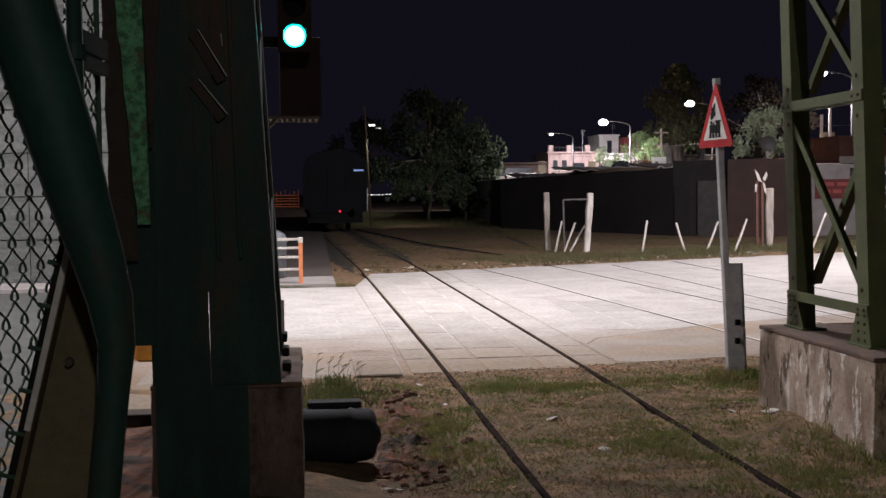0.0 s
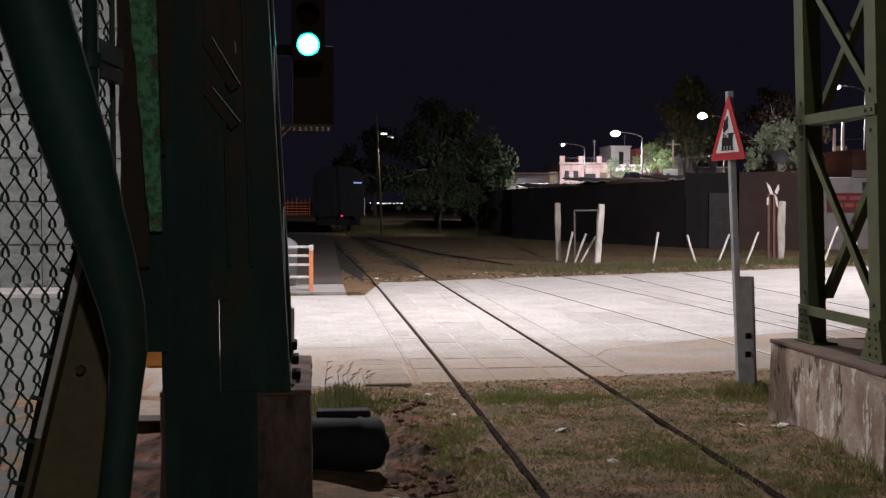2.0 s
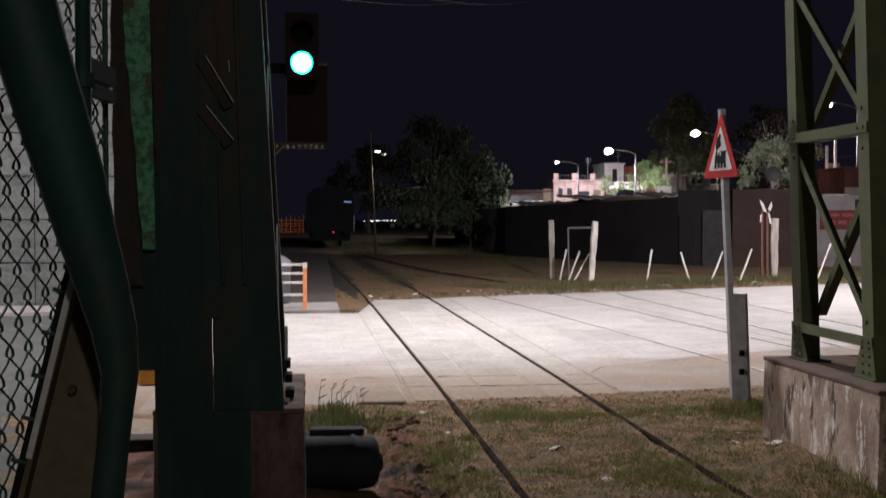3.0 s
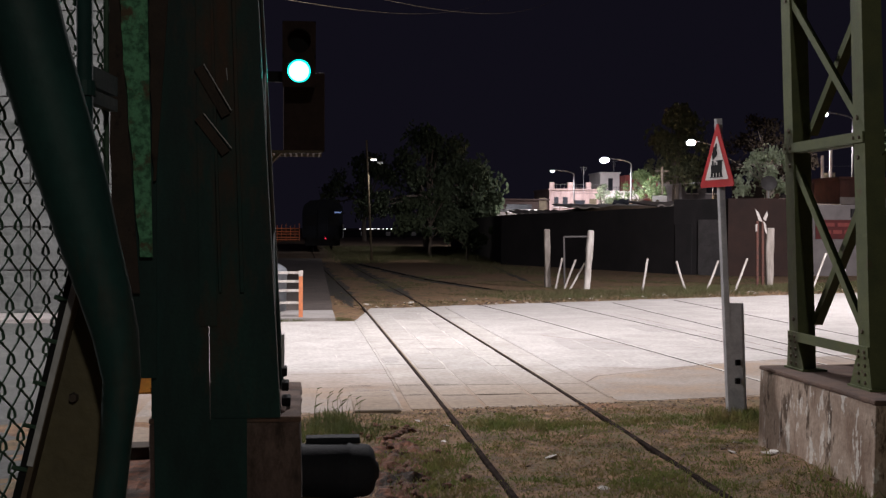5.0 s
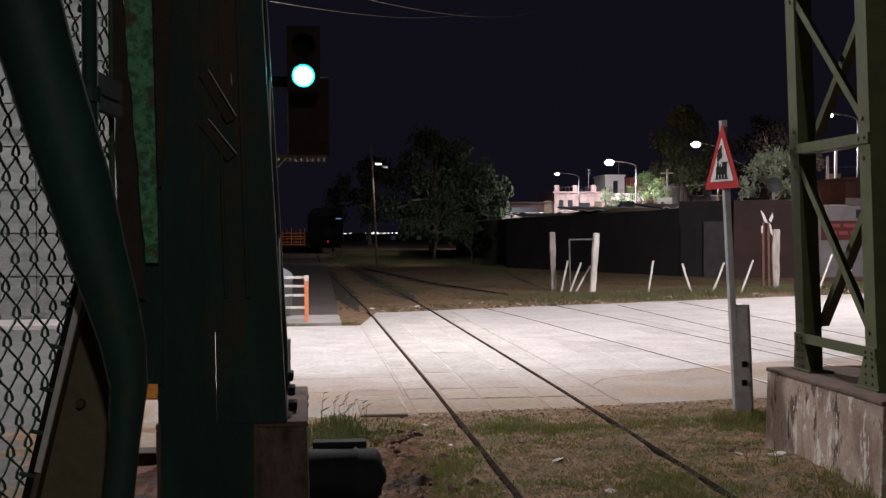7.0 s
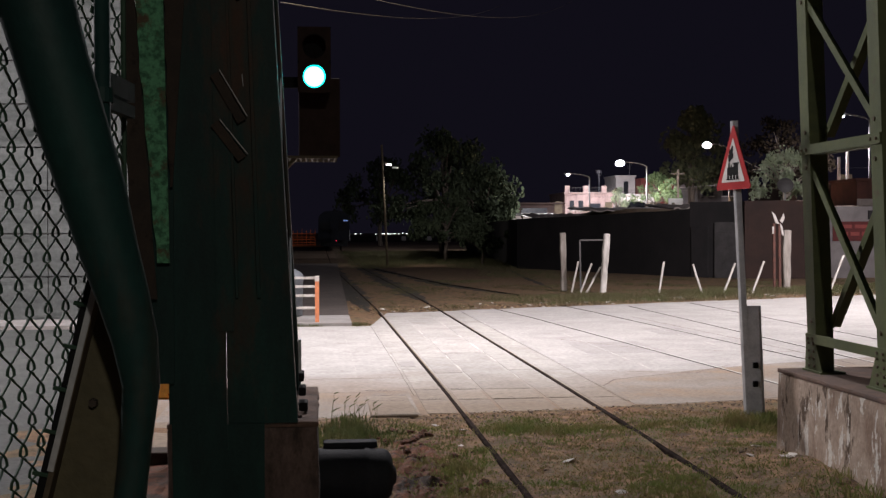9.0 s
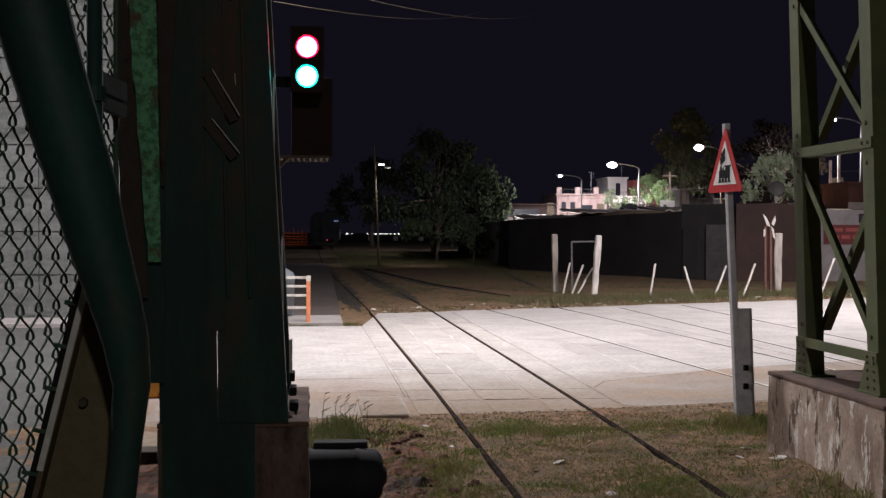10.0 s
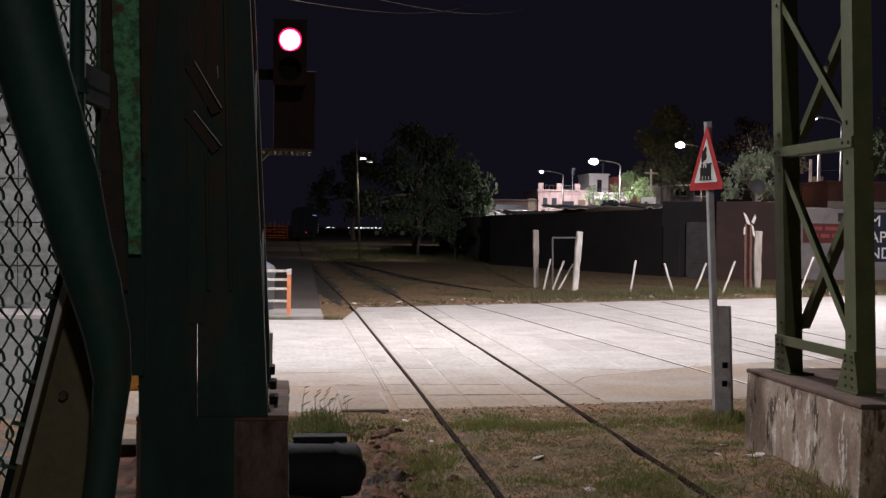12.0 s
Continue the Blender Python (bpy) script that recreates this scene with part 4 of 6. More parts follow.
def house(x0, x1, y0, y1, z0, z1, material, label, windows, parapet=0.0, name="house"):
    t = thing(name, ((x0 + x1) / 2, y0, z0), label, "house", "houses behind the wall")
    bm = B()
    box(bm, (x0, y0, z0 - 1), (x1, y1, z1))
    wall = part("wall", bm, material, t)
    bm = B()
    box(bm, (x0 - 0.12, y0 - 0.12, z1), (x1 + 0.12, y1, z1 + 0.15))
    part("roof_slab", bm, material, t)
    if parapet:
        k = x0
        while k < x1:
            bm = B()
            box(bm, (k, y0 - 0.1, z1 + 0.15), (k + 0.5, y0 + 0.3, z1 + parapet))
            part("parapet_block", bm, material, t)
            k += 1.9
    if x1 - x0 > 3.3:
        bm = B()
        box(bm, (x0 - 0.02, y0 - 0.05, z0 - 0.5), (x1 + 0.02, y0 - 0.003, z0 + 0.35))
        part("base_band", bm, ROOF_GREY, t)
        bm = B()
        box(bm, (x1 - 0.95, y0 - 0.04, z0 - 0.3), (x1 - 0.2, y0 - 0.006, z0 + 1.75))
        part("door", bm, BROWN_STEEL, t)
    for (wx, wz, ww, wh) in windows:
        bm = B()
        box(bm, (wx, y0 - 0.03, wz), (wx + ww, y0 - 0.004, wz + wh))
        w = part("window", bm, GLASS_DARK, t, "dark window")
        bm = B()
        box(bm, (wx - 0.08, y0 - 0.1, wz - 0.1), (wx + ww + 0.08, y0 - 0.004, wz - 0.02))
        part("sill", bm, CREAM, w)
    return t


house(24.8, 29.9, 120, 128, 3.0, 5.6, PINK, "flat-roofed pink rendered house with block parapet", [(25.3, 3.9, 0.45, 1.0), (26.2, 3.9, 0.5, 1.0), (27.3, 3.1, 1.2, 1.5)], 0.8)
house(29.95, 34.0, 119.5, 128, 3.0, 5.4, BRIGHT_RENDER, "pale rendered house with arched porch", [(30.6, 3.3, 0.8, 1.2), (32.2, 3.3, 0.8, 1.2)])
house(31.6, 33.7, 126, 131, 5.0, 7.6, BRIGHT_RENDER, "pale upper storey with a projecting roof slab", [(32.45, 5.6, 0.5, 1.5)])
house(33.8, 38.5, 124, 131, 3.0, 7.2, REDROOF, "red-painted house under a dark tree", [(35, 4.0, 0.8, 1.0)])
house(32.2, 36.0, 100, 107, 3.0, 6.2, HOUSE_GREY, "grey two-storey house front between trees", [(32.7, 4.8, 0.9, 0.8), (34.4, 4.8, 0.9, 0.8)])
house(19.0, 24.3, 118, 126, 3.0, 4.5, BROWN_WALL, "low red building behind trees", [(20.0, 3.6, 2.6, 0.5)])
house(24.2, 28.0, 60.5, 66, 3.0, 4.2, BROWN_WALL, "low brown rendered house", [(24.8, 3.4, 0.8, 0.8)])
house(26.0, 36.0, 56, 59, 3.0, 4.2, BRICK_RED, "low brick-red house with flat roof", [(27.2, 3.3, 0.8, 0.7)])


def street_clutter():
    """Small things between the far houses: railings, an iron gate, a parked car, aerials."""
    rnd = random.Random(31)
    t = thing("iron_gate", (30.6, 117.5, 3.0), "white-painted iron gate of thin upright bars", "gate")
    for k in range(15):
        x = 29.6 + 0.19 * k
        bm = B()
        tube(bm, (x, 117.5, 2.6), (x, 117.5, 4.7 + 0.12 * math.sin(k * 0.45)), 0.022, n=6)
        part("bar", bm, OLD_WHITE, t)
    for z in (3.1, 4.4):
        bm = B()
        box(bm, (29.55, 117.47, z), (32.35, 117.53, z + 0.05))
        part("rail", bm, OLD_WHITE, t)
    t = thing("roof_railing", (27.4, 119.6, 5.7), "thin dark railing on the pink house roof", "railing")
    for k in range(12):
        x = 25.1 + 0.42 * k
        bm = B()
        tube(bm, (x, 119.95, 5.7), (x, 119.95, 6.2), 0.012, n=6)
        part("baluster", bm, POLE, t)
    bm = B()
    tube(bm, (25.0, 119.95, 6.2), (29.8, 119.95, 6.2), 0.014, n=6)
    part("top_rail", bm, POLE, t)
    t = thing("parked_car", (27.6, 104.0, 3.0), "dark parked car with a small red tail lamp", "car")
    bm = B()
    prof = [(-2.0, 0.25), (-2.0, 0.75), (-1.5, 0.9), (-0.9, 1.38), (0.7, 1.40), (1.3, 0.95), (2.0, 0.85), (2.05, 0.3)]
    sides = [[bm.verts.new((27.6 + px, y, 3.0 + pz)) for px, pz in prof] for y in (103.2, 104.8)]
    bm.faces.new(sides[0]), bm.faces.new(sides[1][::-1])
    for k in range(len(prof)):
        bm.faces.new((sides[0][k], sides[0][(k + 1) % 8], sides[1][(k + 1) % 8], sides[1][k]))
    body = part("body", bm, TRAIN_PAINT, t)
    bm = B()
    vs = [bm.verts.new((27.6 + px, 103.19, 3.0 + pz)) for px, pz in ((-1.2, 0.95), (-0.8, 1.3), (0.6, 1.32), (1.05, 0.97))]
    bm.faces.new(vs)
    r = bmesh.ops.extrude_face_region(bm, geom=list(bm.faces))
    bmesh.ops.translate(bm, verts=[g for g in r["geom"] if isinstance(g, bmesh.types.BMVert)], vec=(0, -0.01, 0))
    part("side_window", bm, GLASS_DARK, body)
    for x in (26.3, 28.9):
        bm = B()
        tube(bm, (x, 103.15, 3.32), (x, 103.38, 3.32), 0.32, n=18)
        part("wheel", bm, BLACK_PAINT, t)
    bm = B()
    box(bm, (25.8, 103.14, 3.58), (26.05, 103.19, 3.72), 0.01)
    part("tail_lamp", bm, glow("red_car_light", (1.0, 0.05, 0.06), 2.0), body, "small red tail lamp")
    for x, y, z in ((28.3, 119.8, 8.0), (33.2, 126.5, 9.0), (35.0, 103.0, 8.0)):
        t = thing("roof_aerial", (x, y, z - 2.3), "thin metal television aerial on a roof", "aerial", "roof aerials")
        bm = B()
        tube(bm, (x, y, z - 2.6), (x, y, z), 0.014, n=6)
        part("mast", bm, GALV, t)
        for k in range(4):
            bm = B()
            tube(bm, (x - 0.35 + 0.05 * k, y, z - 0.1 - 0.16 * k), (x + 0.35 - 0.05 * k, y, z - 0.1 - 0.16 * k), 0.006, n=5)
            part("element", bm, GALV, t)
    for k in range(7):
        x = 29.0 + k * 0.55 + rnd.uniform(-0.2, 0.2)
        y = 114 + rnd.uniform(-2, 2)
        h = rnd.uniform(1.2, 2.6)
        t = thing("fence_pole", (x, y, 3.0), "thin pale pole by the far houses", "pole", "thin far poles")
        bm = B()
        tube(bm, (x, y, 2.6), (x + rnd.uniform(-0.1, 0.1), y, 3.0 + h), 0.035, n=6)
        part("shaft", bm, OLD_WHITE if k % 2 else BARK, t)


street_clutter()


def low_roof(x0, x1, y0, y1, z, material=None):
    t = thing("shed_roof", ((x0 + x1) / 2, y0, z), "sagging pale fibre-cement shed roof", "roof", "roofs behind the wall")
    bm = B()
    n = 24
    rows = []
    for j in range(2):
        rows.append([bm.verts.new((x0 + (x1 - x0) * k / n, (y0, y1)[j], z + 0.05 * math.sin(k * 1.9) + 0.06 * noise.noise(Vector((k * 0.5, j, z))) + 0.25 * j)) for k in range(n + 1)])
    for k in range(n):
        bm.faces.new((rows[0][k], rows[0][k + 1], rows[1][k + 1], rows[1][k]))
    r = bmesh.ops.extrude_face_region(bm, geom=list(bm.faces))
    bmesh.ops.translate(bm, verts=[g for g in r["geom"] if isinstance(g, bmesh.types.BMVert)], vec=(0, 0, -0.06))
    part("sheet", bm, material or ROOF_GREY, t)


low_roof(10.9, 13.9, 60.0, 64.0, 2.5)
low_roof(15.6, 19.3, 92.0, 99.0, 3.02, PALE_STRIP)
low_roof(14.0, 20.5, 62.0, 67.0, 2.90)
low_roof(14.6, 18.7, 48.5, 53.0, 2.75)


def far_lamp(head, pole_x, y, base, bright):
    x, z = head
    t = thing("street_lamp", (pole_x, y, base), "lit street lamp on a curved-arm steel pole", "street lamp", "far street lamps")
    bm = B()
    tube(bm, (pole_x, y, base - 0.5), (pole_x, y, z - 0.35), 0.07, 0.05)
    part("pole", bm, POLE, t, smooth=True)
    bm = B()
    last = Vector((pole_x, y, z - 0.35))
    for k in range(1, 7):
        a = k / 6 * math.pi / 2
        p = Vector((pole_x + (x - pole_x) * (1 - math.cos(a)), y, z - 0.35 + 0.40 * math.sin(a)))
        tube(bm, last, p, 0.04, n=8)
        last = p
    part("arm", bm, POLE, t, smooth=True)
    bm = B()
    box(bm, (x - 0.32, y - 0.14, z - 0.02), (x + 0.32, y + 0.14, z + 0.09), 0.02)
    hd = part("lamp_head", bm, POLE, t)
    bm = B()
    bmesh.ops.create_uvsphere(bm, u_segments=32, v_segments=16, radius=1, matrix=Matrix.Translation((x, y - 0.05, z - 0.05)) @ Matrix.Diagonal((0.25 * bright, 0.17, 0.155 * bright, 1)))
    part("lamp_glass", bm, LED, hd, "glowing white lamp glass", smooth=True)


far_lamp((20.92, 6.62), 22.8, 100.0, 3.0, 0.6)
far_lamp((21.6, 6.75), 23.6, 85.0, 3.0, 1.35)
far_lamp((24.74, 7.35), 26.25, 75.0, 3.0, 1.2)
far_lamp((26.93, 7.80), 28.53, 60.0, 3.0, 0.75)


# ---- trees ----
def leaf_mesh(name, centres, count, size, seed, material, parent):
    rnd = random.Random(seed)
    verts, faces = [], []
    for c, rad in centres:
        for k in range(count):
            d = Vector((rnd.gauss(0, 1), rnd.gauss(0, 1), rnd.gauss(0, 1))).normalized() * rad * rnd.uniform(0.35, 1.05)
            p = Vector(c) + d
            q = Euler((rnd.uniform(0, 6.3), rnd.uniform(0, 6.3), rnd.uniform(0, 6.3))).to_matrix()
            s = size * rnd.uniform(0.6, 1.4)
            i = len(verts)
            verts += [p + q @ Vector(v) * s for v in ((-0.5, 0, 0), (0, -0.28, 0.06), (0.5, 0, 0), (0, 0.28, 0.06))]
            faces.append((i, i + 1, i + 2, i + 3))
    mesh = bpy.data.meshes.new(name)
    mesh.from_pydata(verts, [], faces)
    mesh.transform(whole(parent).inverted())
    mesh.materials.append(material)
    ob = new(name, mesh)
    ob.parent = parent
    return tagged(ob, kind="stuff")


def tree(place, height, spread, material, label, seed, clumps=26, per=160, leaf=0.3):
    rnd = random.Random(seed)
    t = thing("tree", place, label, "tree", "trees")
    x, y, z = place
    bm = B()
    last, r = Vector((x, y, z - 0.3)), height * 0.03
    for k in range(1, 5):
        p = Vector((x + rnd.uniform(-1, 1) * height * 0.02, y + rnd.uniform(-1, 1) * height * 0.02, z + height * 0.5 * k / 4))
        tube(bm, last, p, r, r * 0.85, 8)
        last, r = p, r * 0.85
    centres = []
    for k in range(clumps):
        a = rnd.uniform(0, math.tau)
        f = rnd.random() ** 0.5
        zz = rnd.uniform(0.35, 1.0)
        w = spread * math.sin(math.pi * min(0.95, 0.12 + zz * 0.8)) * f
        c = Vector((x + math.cos(a) * w, y + math.sin(a) * w, z + height * zz * 0.95))
        centres.append((c, height * rnd.uniform(0.07, 0.14)))
        if k % 2 == 0:
            start = Vector((x, y, z + height * rnd.uniform(0.25, 0.5)))
            mid = start.lerp(c, 0.5) + Vector((0, 0, height * 0.03))
            tube(bm, start, mid, height * 0.011, height * 0.008, 6)
            tube(bm, mid, c, height * 0.008, height * 0.003, 6)
    part("trunk", bm, BARK_LIT if material == LEAF_LIT else BARK, t)
    leaf_mesh("crown", centres, per, leaf, seed, material, t)
    return t


tree((9.5, 92.0, 0), 9.5, 5.5, LEAF, "large dark leafy tree", 1, 40, 130, 0.4)
tree((11.0, 80.0, 0.0), 6.0, 3.0, LEAF, "dark leafy tree behind the wall", 2, 30, 120, 0.35)
tree((7.6, 150.0, 0), 11, 6, LEAF, "far dark tree beyond the yard", 3, 30, 100, 0.5)
tree((30.5, 96.0, 3.0), 8.6, 2.6, LEAF_OLIVE, "tall dark leafy tree by the houses", 4, 40, 130, 0.4)
tree((26.2, 92.0, 3.0), 3.3, 2.1, LEAF_PALE, "small bushy green tree", 5, 26, 120, 0.16)
tree((25.0, 84.0, 3.0), 2.5, 1.2, LEAF_PALE, "small bushy green tree", 6, 20, 100, 0.14)
tree((20.3, 51.0, 2.4), 2.9, 1.7, LEAF_LIT, "pale leafy tree lit by a street lamp", 7, 48, 44, 0.17)
tree((8.6, 63.0, 0), 2.6, 1.5, LEAF, "low dark shrub at the wall", 12, 24, 110, 0.16)
tree((7.6, 72.0, 0), 4.2, 2.4, LEAF, "dark leafy tree in the yard", 13, 30, 120, 0.25)
tree((24.9, 98.0, 3.0), 2.4, 1.0, LEAF_LIT, "small pale tree under a street lamp", 14, 24, 90, 0.14)
tree((26.2, 66.0, 3.0), 5.2, 2.8, LEAF_BROWN, "dull brownish tree over the roofs", 15, 40, 90, 0.2)
tree((33.5, 62.0, 3.0), 6.5, 3.5, LEAF, "dark leafy tree near the street", 8, 30, 100, 0.3)


# ---- far end of the line ----
def far_end():
    t = thing("low_fence_wall", (14, 205, 0), "low far boundary wall with white square panels", "wall")
    bm = B()
    box(bm, (4.5, 205, -0.5), (34, 205.3, 1.15))
    part("wall", bm, DARK_WALL, t)
    for x in (9.7, 14.0, 18.4, 21.4):
        bm = B()
        box(bm, (x, 204.93, 0.25), (x + 0.75, 204.99, 0.95))
        part("panel", bm, WHITE_PAINT, t, "white square panel")
    rnd = random.Random(3)
    for k in range(34):
        x = rnd.choice((11.5, 12.8, 13.4, 14.2, 17.0, 20.0)) + rnd.gauss(0, 0.9) if k < 28 else 6.6 + rnd.uniform(0, 1.8)
        t = thing("distant_light", (x, 230, 1.4), "small distant white light", "light", "distant lights")
        bm = B()
        r = rnd.uniform(0.02, 0.055)
        box(bm, (x - r * rnd.uniform(1, 3), 230, 1.3), (x + r, 230.2, 1.3 + r * rnd.uniform(1, 4)), 0.02)
        part("lamp_glass", bm, DIM_LED, t)


far_end()


def line_lamp():
    t = thing("yard_lamp_post", (3.51, 62.0, 0), "leaning dark steel yard lamp post with a small floodlight", "lamp post")
    bm = B()
    tube(bm, (3.51, 62, -0.3), (3.22, 62, 6.3), 0.07, 0.05)
    part("pole", bm, BROWN_STEEL, t, smooth=True)
    bm = B()
    beam(bm, (3.27, 62, 5.45), (4.0, 62, 5.1), 0.04, 0.04)
    part("arm", bm, BROWN_STEEL, t)
    for x, z in ((3.62, 5.27), (3.95, 5.12)):
        bm = B()
        box(bm, (x - 0.17, 61.9, z - 0.03), (x + 0.12, 62.1, z + 0.05), 0.01)
        part("floodlight", bm, DIM_LED if x < 3.8 else WHITE_PAINT, t)


line_lamp()


# ---- left side of the line: pavement, railing, panel wall ----
tagged(slab_from_outline("pavement", [(-20, 23.45), (0.62, 23.45), (0.62, 25.6), (-20, 25.6)], 0.06, 0.3, PAVING), "grey concrete pavement beside the crossing", "pavement", kind="structure")
tagged(slab_from_outline("path", [(-20, 25.61), (0.62, 25.61), (0.66, 28.5), (1.0, 68), (-20, 68)], 0.045, 0.3, PATH), "dark trodden path beside the line", "path", kind="structure")
tagged(slab_from_outline("road_left", [(-60, 3.0), (-1.72, 3.0), (-1.62, 8.0), (-1.75, 11.7), (-1.9, 14.0), (-1.8, 18.0), (-2.0, 23.2), (-60, 23.2)], 0.010, 0.1, DARK_ASPHALT), "dark speckled newer asphalt of the street", "road", kind="structure")


def railing():
    t = thing("pedestrian_railing", (-0.5, 23.7, 0.06), "orange and white painted pedestrian railing", "railing")
    for x in (-0.05, -1.55, -3.05):
        bm = B()
        box(bm, (x - 0.04, 23.66, 0.0), (x + 0.04, 23.74, 0.96), 0.008)
        part("post", bm, ORANGE, t, "orange post")
        bm = B()
        box(bm, (x - 0.045, 23.655, 0.86), (x + 0.045, 23.745, 0.97), 0.008)
        part("post_cap", bm, OLD_WHITE, t)
    for z in (0.93, 0.76, 0.58, 0.34):
        bm = B()
        box(bm, (-3.05, 23.68, z - 0.025), (-0.09, 23.72, z + 0.025), 0.006)
        part("rail", bm, OLD_WHITE, t, "white rail")


railing()


def panel_wall():
    t = thing("wall_panels", (-8, 25.2, 0), "pale precast concrete panel building front", "building", kind="structure")
    bm = B()
    box(bm, (-16, 25.25, -0.2), (-3.2, 30, 8.2))
    part("core", bm, GREY_WALL, t)
    for i in range(6):
        for k in range(9):
            bm = B()
            box(bm, (-16 + 2.1 * i, 25.19, 0.06 + 0.88 * k), (-16 + 2.1 * i + 2.085, 25.245, 0.06 + 0.88 * k + 0.855), 0.012)
            part("panel", bm, PANEL_WALL, t)


panel_wall()


def black_barrel():
    t = thing("plastic_barrel", (0.25, 8.45, 0.0), "dented black plastic drum lying on its side", "barrel")
    bm = B()
    prof = [(-0.45, 0.16), (-0.42, 0.19), (-0.15, 0.195), (-0.13, 0.205), (-0.10, 0.195), (0.20, 0.195), (0.22, 0.205), (0.25, 0.195), (0.345, 0.19), (0.37, 0.18), (0.395, 0.15), (0.41, 0.08), (0.43, 0.05), (0.435, 0.01)]
    rings = [[bm.verts.new((0.1 + x, 8.45 + math.cos(a) * r, 0.12 + math.sin(a) * r)) for a in [k * math.tau / 28 for k in range(28)]] for x, r in prof]
    for a, b in zip(rings, rings[1:]):
        for k in range(28):
            bm.faces.new((a[k], a[(k + 1) % 28], b[(k + 1) % 28], b[k]))
    bm.faces.new(rings[0]), bm.faces.new(rings[-1])
    for v in bm.verts:
        v.co += Vector((0, 1, 1)) * noise.noise(v.co * 5) * 0.018
    part("drum", bm, DRUM, t, smooth=True)
    bm = B()
    box(bm, (0.02, 8.46, 0.31), (0.40, 8.60, 0.355), 0.012)
    part("lid_strip", bm, DRUM, t)


black_barrel()


# ---- departing train ----
def train():
    t = thing("train", (2.1, 64.5, 0), "dark railcar seen from behind with a red tail lamp", "train")
    L = 38.0
    x0, x1 = 2.1 - 1.45, 2.1 + 1.45
    bm = B()
    prof = [(x0 + 0.05, 0.95), (x0, 1.2), (x0, 2.9), (x0 + 0.12, 3.35), (x0 + 0.55, 3.68), (2.1, 3.78), (x1 - 0.55, 3.68), (x1 - 0.12, 3.35), (x1, 2.9), (x1, 1.2), (x1 - 0.05, 0.95)]
    a = [bm.verts.new((x, 64.5, z)) for x, z in prof]
    b = [bm.verts.new((x, 64.5 + L, z)) for x, z in prof]
    bm.faces.new(a), bm.faces.new(b[::-1])
    for k in range(len(prof)):
        bm.faces.new((a[k], a[(k + 1) % len(prof)], b[(k + 1) % len(prof)], b[k]))
    body = part("body", bm, TRAIN_PAINT, t)
    for wx0, wx1 in ((0.9, 1.65), (2.55, 3.3)):
        bm = B()
        box(bm, (wx0, 64.46, 1.9), (wx1, 64.497, 2.66), 0.01)
        part("window", bm, BLACK_PAINT, body)
    bm = B()
    box(bm, (1.75, 64.45, 1.1), (2.45, 64.497, 3.05), 0.01)
    part("end_door", bm, TRAIN_PAINT, body)
    bm = B()
    box(bm, (2.95, 64.42, 2.80), (3.40, 64.49, 2.88), 0.01)
    part("marker_light", bm, glow("bluish_marker_light", (0.35, 0.5, 1.0), 0.35), body, "faint bluish strip light")
    bm = B()
    tube(bm, (2.3, 64.42, 0.98), (2.3, 64.49, 0.98), 0.05, n=12)
    part("tail_lamp", bm, glow("red_tail_light", (1.0, 0.03, 0.08), 1.0), body, "red tail lamp")
    bm = B()
    box(bm, (x0 + 0.2, 64.7, 0.45), (x1 - 0.2, 64.5 + L - 0.2, 0.95))
    part("underframe", bm, BLACK_PAINT, t)
    for x in (x0 + 0.45, x1 - 0.45):
        bm = B()
        tube(bm, (x, 64.15, 1.02), (x, 64.5, 1.02), 0.07)
        tube(bm, (x, 64.12, 1.02), (x, 64.16, 1.02), 0.19, n=16)
        part("buffer", bm, BLACK_PAINT, t)
    bm = B()
    box(bm, (x1 - 0.01, 64.4, 1.0), (x1 + 0.03, 64.5, 2.0))
    part("handrail", bm, GALV, t)
    for y in (66.5, 69.0, 97.0, 99.5):
        for x in (2.1 - 0.74, 2.1 + 0.62):
            bm = B()
            tube(bm, (x, y, 0.46), (x + 0.12, y, 0.46), 0.43, n=24)
            part("wheel", bm, RAIL_STEEL, t)
    return t


TRAIN = train()


# ---- crossing slabs, grass, stones and litter ----
def track_shift(y):
    return -0.095 * smooth(y, 13.5, 30)


